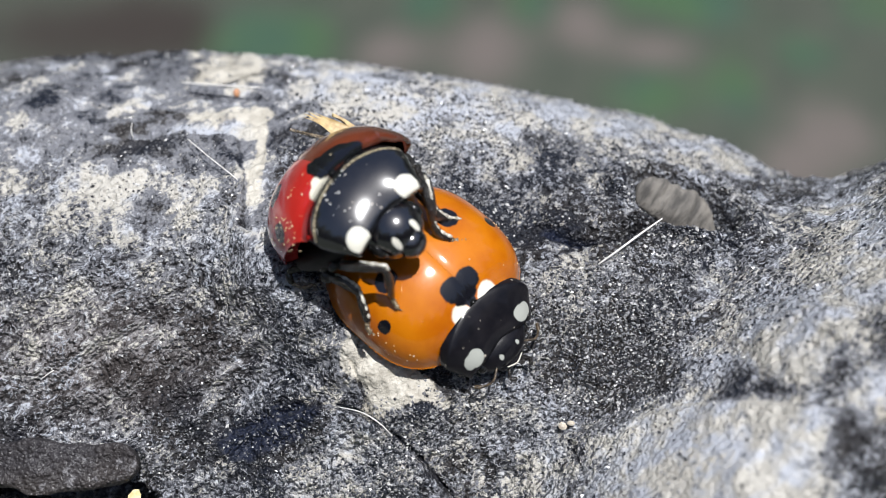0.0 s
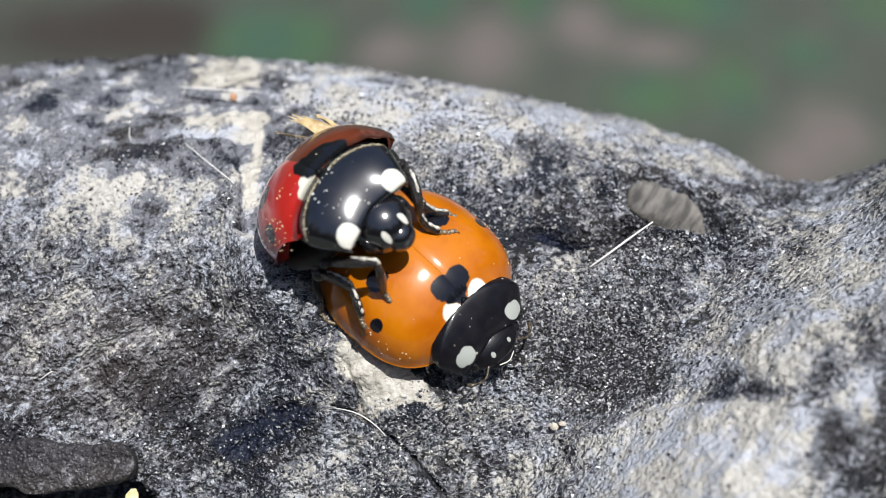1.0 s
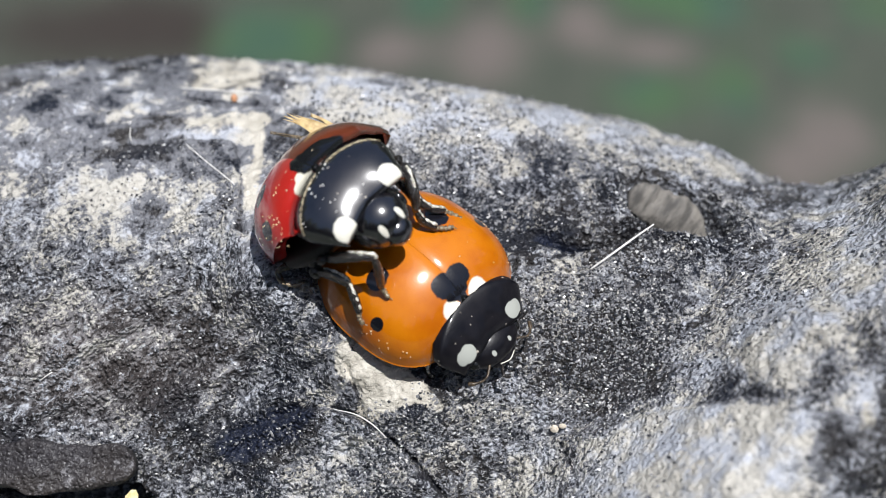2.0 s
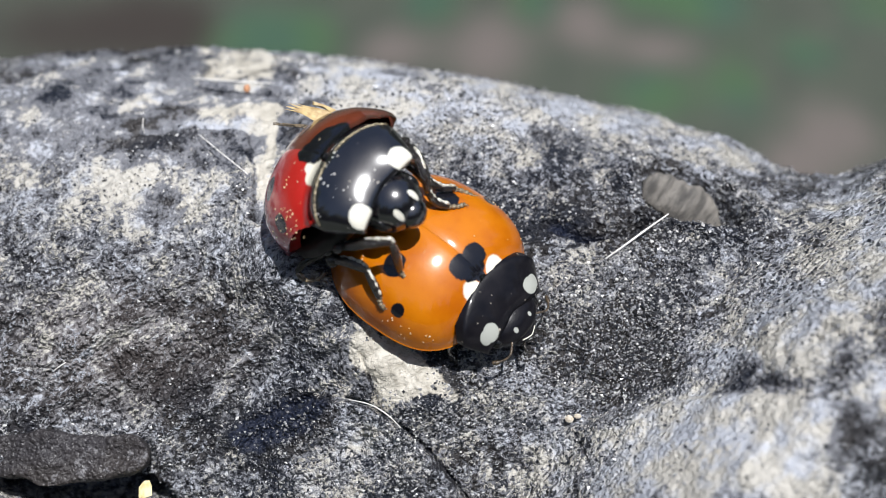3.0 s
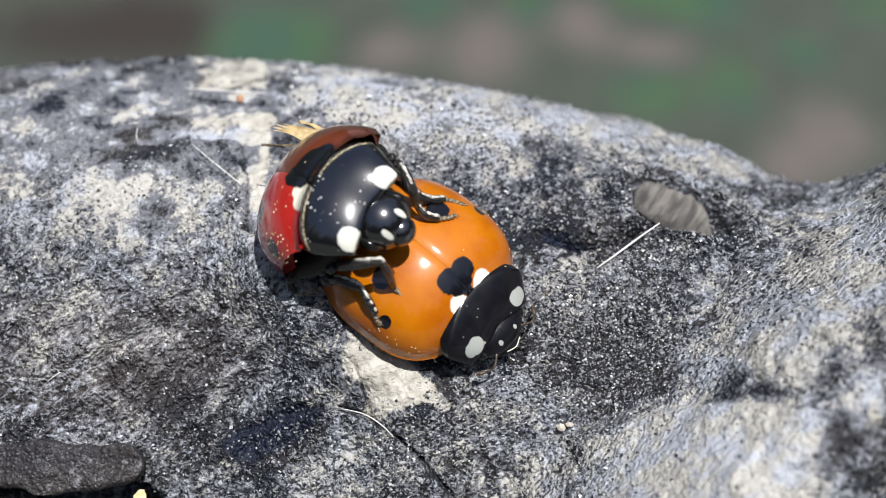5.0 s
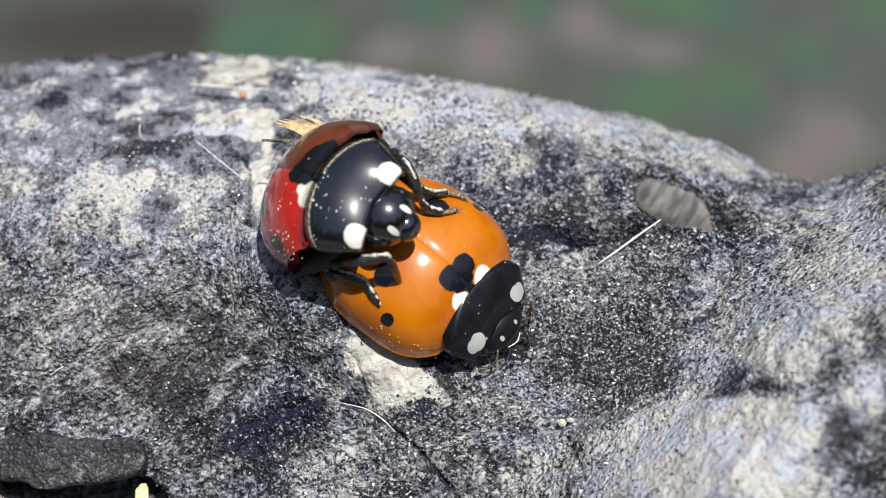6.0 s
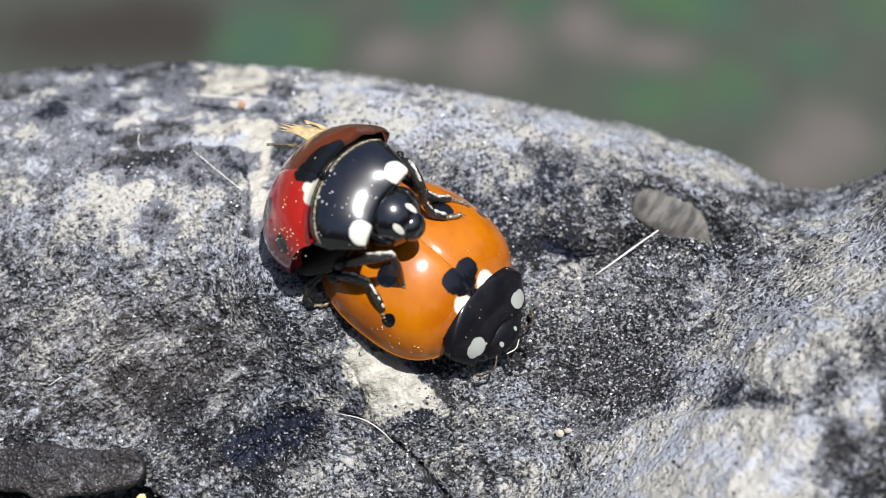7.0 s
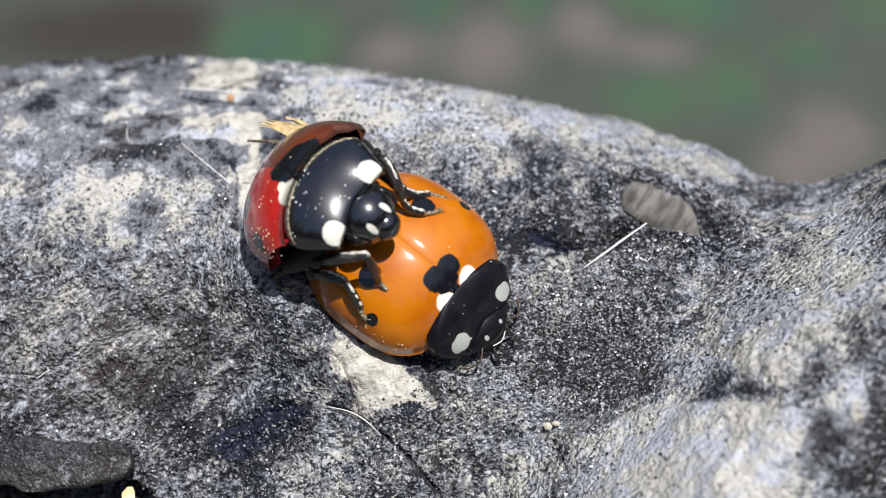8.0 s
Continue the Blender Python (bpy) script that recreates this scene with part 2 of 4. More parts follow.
def lump(x, y, z, rx, ry, rz, rows=10, cols=16):
    """An ellipsoid."""
    verts, faces = [], grid_faces(rows, cols, close=True)
    for i in range(rows):
        a = math.pi * (0.02 + 0.96 * i / (rows - 1))
        for j in range(cols):
            b = 2 * math.pi * j / cols
            verts.append((x + rx * math.sin(a) * math.cos(b), y + ry * math.sin(a) * math.sin(b), z + rz * math.cos(a)))
    faces += [tuple(range(cols))[::-1], tuple(range((rows - 1) * cols, rows * cols))]
    return verts, [f[::-1] for f in faces]


def superellipse(t, p):
    c, s = math.cos(t), math.sin(t)
    k = (abs(c) ** p + abs(s) ** p) ** (-1 / p)
    return c * k, s * k


# ---- the branch ----
def hash_noise(p, size, seed=0):
    """Smooth value noise in -1..1 at points p (mm), with grains of about size mm."""
    q = p / size + 100.0 + seed * 17.31
    i = np.floor(q).astype(np.int64)
    f = q - i
    u = f * f * (3 - 2 * f)
    total = np.zeros(len(p))
    for dx in (0, 1):
        for dy in (0, 1):
            for dz in (0, 1):
                k = ((i[:, 0] + dx) * 374761393 + (i[:, 1] + dy) * 668265263 + (i[:, 2] + dz) * 1274126177 + seed * 974711) & 0xFFFFFFFF
                k = ((k ^ (k >> 13)) * 1103515245) & 0xFFFFFFFF
                k = ((k ^ (k >> 15)) * 668265263) & 0xFFFFFFFF
                h = ((k ^ (k >> 16)) & 0xFFFF) / 32767.5 - 1
                w = (u[:, 0] if dx else 1 - u[:, 0]) * (u[:, 1] if dy else 1 - u[:, 1]) * (u[:, 2] if dz else 1 - u[:, 2])
                total += w * h
    return total


def fractal(p, size, octaves, seed=0, gain=0.55):
    total, amp = np.zeros(len(p)), 1.0
    for o in range(octaves):
        total += amp * hash_noise(p, size / 2.03 ** o, seed + o)
        amp *= gain
    return total


def step(x, a, b):
    t = np.clip((x - a) / (b - a), 0, 1)
    return t * t * (3 - 2 * t)


def chart(a, b):
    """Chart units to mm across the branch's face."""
    return (a - 784) / 57, (441 - b) / 57


def spot_mask(u, v, a, b, ra, rb, turn=0.0):
    """A soft round mark: 1 at the chart place (a, b), 0.37 at its half axes."""
    x, y = chart(a, b)
    c, s = math.cos(radians(turn)), math.sin(radians(turn))
    du, dv = (u - x) * 57, (v - y) * 57
    return np.exp(-((du * c - dv * s) / ra) ** 2 - ((du * s + dv * c) / rb) ** 2)


def line_distance(u, v, points):
    """Distance in mm from a line of chart places, and the side on which a point lies (+1 below it)."""
    best, side = np.full(len(u), 1e9), np.zeros(len(u))
    pts = [chart(*p) for p in points]
    for (x0, y0), (x1, y1) in zip(pts, pts[1:]):
        dx, dy = x1 - x0, y1 - y0
        t = np.clip(((u - x0) * dx + (v - y0) * dy) / (dx * dx + dy * dy), 0, 1)
        d = np.hypot(u - x0 - t * dx, v - y0 - t * dy)
        cross = dx * (v - y0) - dy * (u - x0)
        side = np.where(d < best, np.where(cross < 0, 1.0, -1.0), side)
        best = np.minimum(best, d)
    return best, side


TOP_X = (-60, -16.5, -12.7, -9.1, -5.6, -1.8, 2.4, 6.6, 9.4, 11.3, 13.0, 14.4, 16.5, 19, 60)
TOP_Y = (5.0, 6.66, 6.95, 7.02, 6.92, 6.45, 5.65, 4.75, 3.8, 2.75, 2.0, 1.75, 2.3, 3.2, 5.0)


def branch_form(x, a):
    """The branch's smooth form in its frame: x mm along it, a radians round it (0 faces the viewer, 90 degrees is up)."""
    xs = np.linspace(-60, 60, 1201)
    ys = np.interp(xs, TOP_X, TOP_Y)
    ys = np.convolve(np.pad(ys, 8, "edge"), np.hanning(17) / np.hanning(17).sum(), "valid")
    top = np.interp(x, xs, ys)
    middle = -6.0 + 0 * x
    front = 0.2 + 0.9 * step(x, -8, -2) - 0.1 * step(x, 6, 14)
    back = -9.0
    c, s = np.cos(a), np.sin(a)
    p = 2.3
    k = (np.abs(c) ** p + np.abs(s) ** p) ** (-1 / p)
    c, s = c * k, s * k
    y = middle + s * np.where(s > 0, top - middle, 10.0)
    z = back + c * np.where(c > 0, front - back, 9.0)
    face = step(c, 0.0, 0.35)
    # the swelling towards the right and the viewer
    d = ((x - 3.8) - (y + 6.3)) / 1.414
    z = z + face * 6.0 * step(d, -1.0, 3.2) * (1 - 0.25 * step(d, 3.5, 8))
    # a knob at its upper end
    knob = np.exp(-((x - 15.5) / 1.7) ** 2 - ((y - 1.4) / 1.7) ** 2) * step(c, -0.3, 0.2)
    y, z = y + 1.15 * knob, z + 5.0 * knob
    # a ridge along the beetles' lower side and a dip on their upper side, so that they sit snugly
    t = np.clip(((x + 4.8) * 3.8 - (y + 0.8) * 3.6) / 27.4, 0, 1)
    ridge = np.exp(-((x + 4.8 - 3.8 * t) ** 2 + (y + 0.8 + 3.6 * t) ** 2) / 2.4)
    dip = np.exp(-((x - 1.9) / 2.2) ** 2 - ((y - 1.2) / 1.6) ** 2)
    front_rise = np.exp(-((x - 1.3) / 1.6) ** 2 - ((y + 4.0) / 1.3) ** 2)
    step_up = np.exp(-((x + 4.9) ** 2 + (y + 1.0) ** 2) / 2.6)
    z = z + face * (0.55 * step_up + 1.05 * ridge - 0.8 * dip + 0.55 * front_rise)
    return y, z


def grit(places, out, rng):
    """Thousands of tiny angular grains, one mesh."""
    n = Nodes("grit")
    chance = n.tree.nodes.new("ShaderNodeNewGeometry").outputs["Random Per Island"]
    tone = n.mix(n.ramp(chance, 0.30, 0.62), (0.022, 0.024, 0.030), (0.24, 0.24, 0.245))
    tone = n.mix(n.ramp(chance, 0.88, 0.95), tone, (0.60, 0.59, 0.57))
    mat = n.set(Base_Color=tone, Roughness=0.28, Specular_IOR_Level=0.6)
    form = np.array([(1, 0, 0), (-1, 0, 0), (0, 1, 0), (0, -1, 0), (0, 0, 1), (0, 0, -1)], float)
    tris = np.array([(0, 2, 4), (2, 1, 4), (1, 3, 4), (3, 0, 4), (2, 0, 5), (1, 2, 5), (3, 1, 5), (0, 3, 5)])
    count = len(places)
    size = 0.027 * np.minimum(np.exp(0.50 * rng.standard_normal((count, 1, 1))), 2.0)
    shape = form[None] * (1 + 0.35 * rng.standard_normal((count, 6, 1)))
    a, b = rng.uniform(0, 6.283, count), rng.uniform(-0.9, 0.9, count)
    ca, sa, cb, sb = np.cos(a), np.sin(a), np.cos(b), np.sin(b)
    x, y, z = shape[..., 0] * 1.3, shape[..., 1], shape[..., 2] * 0.8
    x, y = x * ca[:, None] - y * sa[:, None], x * sa[:, None] + y * ca[:, None]
    y, z = y * cb[:, None] - z * sb[:, None], y * sb[:, None] + z * cb[:, None]
    verts = np.stack([x, y, z], -1) * size + (places + out * 0.012)[:, None]
    faces = (tris[None] + 6 * np.arange(count)[:, None, None]).reshape(-1, 3)
    ob = mesh_object("grit", verts.reshape(-1, 3) * MM, faces.tolist(), mat, smooth=False)
    ob.matrix_world = LOG
    return tagged(ob, "fine pale and black grit bedded in the branch", "grit", kind="stuff")


def branch():
    fine = np.arange(-14.6, 14.6, 0.052)
    xs = np.concatenate([-np.geomspace(262, 14.8, 60), fine, np.geomspace(14.8, 262, 60)])
    aa = np.concatenate([np.linspace(-180, -62, 40)[:-1], np.linspace(-62, 92, 640), np.linspace(92, 180, 36)[1:-1]]) * math.pi / 180
    gx, ga = np.meshgrid(xs, aa, indexing="ij")
    x, a = gx.ravel(), ga.ravel()
    y, z = branch_form(x, a)
    # chart place of each point as the face is seen from the front
    u, v = REACH * x / (REACH - z), REACH * y / (REACH - z)
    p = np.stack([x, y, z], 1)
    # outward direction
    cy, cz = y + 6.0, z + 9.0
    r = np.hypot(cy, cz) + 1e-6
    out = np.stack([0 * x, cy / r, cz / r], 1)
    out[:, 2] += 0.0
    calm = 1 - 0.72 * np.clip(step(v, 3.2, 5.2) + 0.8 * spot_mask(u, v, 230, 170, 330, 110), 0, 1)
    h = 0.36 * fractal(p, 7.0, 2, 3) + calm * (0.19 * fractal(p * [0.8, 1, 1], 2.2, 3, 11) + 0.10 * fractal(p, 0.8, 2, 21) + 0.055 * fractal(p, 0.3, 2, 31))
    # granular skin, strongest on the dark right-hand part
    gran = spot_mask(u, v, 1080, 600, 260, 160) + 0.8 * spot_mask(u, v, 560, 800, 320, 90) + 0.5 * spot_mask(u, v, 720, 240, 320, 120)
    # the pale swelling at the lower right, sharply edged
    d, side = line_distance(u, v, ((1000, 800), (1050, 765), (1110, 740), (1190, 712), (1300, 706), (1400, 718), (1480, 700)))
    d = d * side + 0.12 * hash_noise(p, 0.5, 45) + 0.06 * hash_noise(p, 0.2, 46)
    swell = step(d, -0.06, 0.10) * np.exp(-np.maximum(d, 0) / 4.0) * step(u, *(chart(k, 0)[0] for k in (1005, 1035))) * (1 - step(u, *(chart(k, 0)[0] for k in (1420, 1500))))
    gran = np.clip(gran, 0, 1) * (1 - 0.8 * swell)
    smoothp = np.clip(spot_mask(u, v, 400, 200, 130, 45) + spot_mask(u, v, 455, 330, 22, 110) + spot_mask(u, v, 690, 660, 80, 60), 0, 1)
    skew = p @ np.array(Matrix.Rotation(0.9, 3, Vector((0.5, 0.3, 0.8))))
    g = np.abs(hash_noise(skew, 0.22, 41)) + 0.6 * np.abs(hash_noise(skew, 0.14, 42))
    h += (0.05 + 0.14 * gran) * (g - 0.5) * (1 - 0.7 * smoothp)
    # streaks along the weathered face on the left
    streak = np.stack([x * 0.16 + y * 0.10, y * 1.0 - x * 0.52, z * 0.6], 1)
    h += (0.12 + 0.16 * spot_mask(u, v, 260, 620, 330, 130)) * fractal(streak, 0.42, 2, 51) * step(-u, 1.0, 5.0)
    weave = np.stack([x * 0.16 + y * 0.16, (y - x) * 0.75, z * 0.5], 1)
    h += 0.15 * spot_mask(u, v, 1260, 770, 280, 150) * fractal(weave, 0.5, 2, 57)
    # curved wrinkles round the knot
    kx, ky = chart(1415, 645)
    ring = np.hypot((u - kx) * 0.8, v - ky)
    h += 0.10 * spot_mask(u, v, 1385, 600, 90, 60) * np.sin(ring * 14 + 1.5 * hash_noise(p, 0.9, 58))
    dark = 0.06 * gran + 0 * u
    pale = 0.42 * swell
    tan = 0 * u
    # cracks
    cracks = [
        (((596, 716), (640, 730), (700, 772), (742, 812), (790, 872), (830, 930)), 0.07, 0.45),
        (((620, 640), (640, 690), (650, 720)), 0.06, 0.25),
        (((1000, 780), (1020, 820), (1034, 862)), 0.05, 0.30),
        (((165, 262), (240, 258), (330, 257), (424, 258)), 0.09, 0.18),
        (((345, 160), (410, 167), (490, 168)), 0.13, 1.1),
        (((428, 300), (440, 340), (436, 420)), 0.09, 0.35),
        (((380, 525), (395, 550)), 0.10, 0.40),
        (((155, 768), (205, 778), (240, 800)), 0.06, 0.25),
    ]
    cracks += [
        (((1085, 318), (1150, 318), (1215, 338), (1262, 362), (1290, 392)), 0.16, 0.75),
        (((1130, 405), (1180, 420), (1230, 425)), 0.09, 0.35),
        (((950, 415), (1010, 428), (1080, 420), (1115, 400)), 0.22, 0.75),
        (((1300, 345), (1370, 330)), 0.05, 0.15),
        (((170, 225), (230, 205), (300, 200)), 0.10, 0.25),
    ]
    for line, width, depth in cracks:
        d, _ = line_distance(u, v, line)
        d = d + 0.03 * hash_noise(p, 0.25, 61) + 0.05 * hash_noise(p, 0.7, 62)
        cut = np.exp(-(np.maximum(d, 0) / (0.75 * width)) ** 2) * (0.7 + 0.5 * hash_noise(p, 0.6, 63))
        h -= depth * cut
        # the cuts are coloured dark too, which deepens their shade
        dark = dark + 0.8 * cut
    # ledges: the block on the upper left and the lump at the bottom stand proud
    d, side = line_distance(u, v, ((120, 290), (190, 262), (300, 256), (425, 258), (440, 330), (440, 430)))
    h += 0.30 * step(d * side, -0.08, 0.12) * np.exp(-np.maximum(d * side, 0) / 2.5) * (u < chart(446, 0)[0])
    d, side = line_distance(u, v, ((440, 760), (540, 722), (600, 718), (645, 732), (700, 772), (760, 830), (800, 890)))
    h += 0.40 * step(d * side, -0.05, 0.12) * np.exp(-np.maximum(d * side, 0) / 2.0)
    d, side = line_distance(u, v, ((1010, 760), (1100, 735), (1200, 712), (1300, 705), (1400, 716)))
    h += 0.42 * step(d * side, -0.05, 0.2) * np.exp(-np.maximum(d * side, 0) / 1.5)
    # the round knot above it
    h += 0.55 * step(spot_mask(u, v, 1395, 612, 115, 78, -12), 0.2, 0.75)
    d, side = line_distance(u, v, ((985, 515), (1060, 474), (1110, 434), (1160, 408), (1230, 430), (1310, 412)))
    h += 0.45 * step(d * side, -0.06, 0.14) * np.exp(-np.maximum(d * side, 0) / 1.2)
    # hollow under the bark flake at the lower left
    h -= 2.4 * step(spot_mask(u, v, 130, 885, 150, 42, 4), 0.25, 0.45)
    h -= 0.4 * step(spot_mask(u, v, 245, 835, 26, 44), 0.3, 0.7)
    # a rounded lump high on the left
    h += 0.40 * spot_mask(u, v, 100, 200, 52, 42)
    # the hollow of the chip
    near = spot_mask(u, v, 1204, 376, 108, 46, 25)
    h += 0.42 * step(near, 0.06, 0.26) - 1.37 * step(near, 0.30, 0.58)
    q = p + out * h[:, None]
    # colour of the surface, by what grows or is worn there and by painted light and shade, in patches of uneven outline
    u0, v0 = u, v
    u = u + 0.34 * fractal(p, 1.9, 3, 91, 0.6) + 0.12 * hash_noise(p, 0.35, 95)
    v = v + 0.26 * fractal(p, 1.9, 3, 101, 0.6) + 0.10 * hash_noise(p, 0.35, 105)
    # besides lichen, paints the crest's sunlit rim and the knot's highlight pale
    for a0, b0, ra, rb, turn, w in (
        (230, 345, 190, 70, 0, 0.40), (330, 450, 120, 60, 0, 0.25), (60, 130, 60, 40, 0, 0.2), (300, 240, 130, 12, 0, 0.7), (1330, 585, 90, 45, -20, 0.8), (60, 240, 50, 60, 0, 0.5), (400, 190, 150, 60, 0, 0.5), (455, 320, 26, 120, 0, 0.4), (690, 190, 120, 40, 20, 0.4),
    ) + (
        (1200, 800, 240, 95, -15, 0.45), (1200, 620, 45, 40, 0, 0.45), (1400, 620, 95, 60, -20, 0.8), (1510, 430, 70, 90, -40, 1.0), (1530, 720, 40, 60, 0, 0.9),
        (640, 800, 110, 60, 20, 0.62), (870, 830, 110, 50, 0, 0.1), (1110, 800, 80, 60, -30, 0.35), (770, 235, 110, 60, 0, 0.35),
    ) + (
        (960, 215, 170, 50, 14, 0.5), (1180, 250, 150, 26, 26, 0.6), (720, 150, 220, 30, 12, 0.42), (1080, 235, 160, 30, 22, 0.25), (860, 300, 100, 45, 10, 0.5), (540, 540, 80, 50, 0, 0.3), (490, 640, 110, 50, 0, 0.28), (1480, 520, 90, 50, -20, 0.4), (990, 730, 50, 80, 0, 0.3), (1200, 290, 120, 40, 30, 0.4),
    ):
        pale = pale + w * spot_mask(u, v, a0, b0, ra, rb, turn)
    # besides dark skin, paints the shade in the groove beside the chip
    for a0, b0, ra, rb, turn, w in (
        (98, 195, 48, 40, 0, 0.45), (250, 280, 100, 16, 0, 0.4), (235, 225, 70, 18, -14, 0.35), (1090, 625, 170, 90, 0, 0.5), (850, 800, 110, 60, 0, 0.12), (320, 620, 150, 80, 0, 0.2), (470, 755, 100, 40, -12, 1.15), (520, 722, 70, 20, -8, 0.7), (430, 790, 50, 40, 0, 0.4),
    ) + (
        (1040, 425, 110, 30, 0, 0.5), (1530, 840, 60, 60, 0, 0.1),
        (1350, 700, 90, 14, 0, 0.5), (1470, 780, 26, 80, 0, 0.2), (1050, 830, 22, 60, -40, 0.5), (1180, 770, 50, 18, -40, 0.5), (1250, 755, 120, 14, -6, 0.4), (1480, 640, 26, 50, 0, 0.5), (930, 470, 60, 60, 0, 0.2),
    ):
        dark = dark + w * spot_mask(u, v, a0, b0, ra, rb, turn)
    for a0, b0, ra, rb, turn, w in (
        (400, 130, 110, 26, 0, 0.7), (390, 212, 120, 28, 0, 0.6), (460, 310, 24, 110, 0, 0.7), (655, 640, 60, 46, 20, 1.0),
        (720, 690, 90, 40, 20, 0.75), (650, 720, 26, 40, 0, 0.8), (1230, 830, 180, 60, -10, 0.5), (990, 754, 22, 22, 0, 0.5),
        (1530, 740, 36, 50, 0, 0.6), (40, 260, 30, 60, 0, 0.35), (300, 330, 70, 26, 0, 0.4), (1190, 620, 40, 34, 0, 0.35),
    ):
        tan = tan + w * spot_mask(u, v, a0, b0, ra, rb, turn)
    # broad drifts of lichen and bare dark skin
    drift = 0.38 * fractal(p * [0.85, 1, 1], 2.0, 3, 121, 0.6) * (1 - 0.6 * spot_mask(u, v, 200, 170, 330, 110)) * (1 - 0.6 * spot_mask(u, v, 1480, 800, 110, 110))
    pale, dark = pale + np.maximum(drift, 0), dark + np.maximum(-drift, 0)
    pale = pale * (1 - 0.55 * step(-u, 2.0, 6.0))
    even = np.clip(1.3 * spot_mask(u, v, 260, 190, 340, 130) + 0.45 * spot_mask(u, v, 230, 370, 240, 90) + 0.8 * spot_mask(u, v, 820, 210, 420, 75, 10) + 0.8 * smoothp + 0.42 * spot_mask(u, v, 1330, 790, 230, 120) + 0.4 * spot_mask(u, v, 1420, 600, 120, 80), 0, 1)
    streaky = np.clip(1.1 * spot_mask(u, v, 260, 640, 330, 150) + 1.1 * spot_mask(u, v, 1280, 780, 260, 150) + 0.7 * spot_mask(u, v, 340, 400, 120, 60), 0, 1)
    brown = np.clip(0.75 * spot_mask(u, v, 200, 640, 300, 150) - spot_mask(u, v, 470, 760, 110, 60), 0, 1)
    u, v = u0, v0
    # beyond the view the branch bends down to the ground on one side
    bend = np.maximum(np.abs(x) - 30, 0)
    world_down = LOG.to_3x3().inverted() @ Vector((0, 0, -1))
    for k in range(3):
        q[:, k] += world_down[k] * bend ** 2 * 0.012
    nx, na = len(xs), len(aa)
    me = bpy.data.meshes.new("branch")
    faces = np.empty((nx - 1, na, 4), np.int64)
    i, j = np.meshgrid(np.arange(nx - 1), np.arange(na), indexing="ij")
    k = (j + 1) % na
    faces[..., 0], faces[..., 1], faces[..., 2], faces[..., 3] = i * na + j, (i + 1) * na + j, (i + 1) * na + k, i * na + k
    faces = faces.reshape(-1, 4)
    me.vertices.add(len(q)), me.loops.add(faces.size), me.polygons.add(len(faces))
    me.vertices.foreach_set("co", (q * MM).ravel())
    me.loops.foreach_set("vertex_index", faces.ravel())
    me.polygons.foreach_set("loop_start", np.arange(0, faces.size, 4))
    me.polygons.foreach_set("use_smooth", np.ones(len(faces), bool))
    for name, values in (("pale", pale), ("dark", dark), ("tan", tan), ("streaky", streaky), ("even", even), ("brown", brown)):
        me.attributes.new(name, "FLOAT", "POINT").data.foreach_set("value", np.clip(values, 0, 1.3))
    me.update(calc_edges=True)
    me.materials.append(WOOD)
    ob = new("branch", me)
    ob.matrix_world = LOG
    # loose grit bedded in the skin, thickest where it is granular
    rng = np.random.default_rng(7)
    weight = (np.abs(u) < 14.2) * (v < 6.2) * (v > -9) * (0.10 + 1.4 * gran ** 1.5) * (1 - np.clip(1.6 * smoothp, 0, 1)) * (1 - 0.6 * spot_mask(u, v, 240, 640, 300, 130)) * (1 - 0.9 * spot_mask(u, v, 280, 190, 320, 100)) * (1 - 0.75 * spot_mask(u, v, 1330, 780, 230, 150)) * (x > -16)
    weight = weight * np.clip(0.55 + 0.9 * fractal(p, 1.6, 2, 81), 0.05, 2)
    weight = weight * (1 - 0.75 * spot_mask(u, v, 470, 755, 110, 55, -12))
    pick = rng.choice(len(q), 38000, replace=False, p=weight / weight.sum())
    loose = rng.uniform(-0.045, 0.045, (len(pick), 3)) * [1, 1, 0.2]
    grit(q[pick] + loose, out[pick], rng)
    return tagged(ob, "weathered grey branch with lichen, cracks and bare pale wood", "branch")


BRANCH = branch()

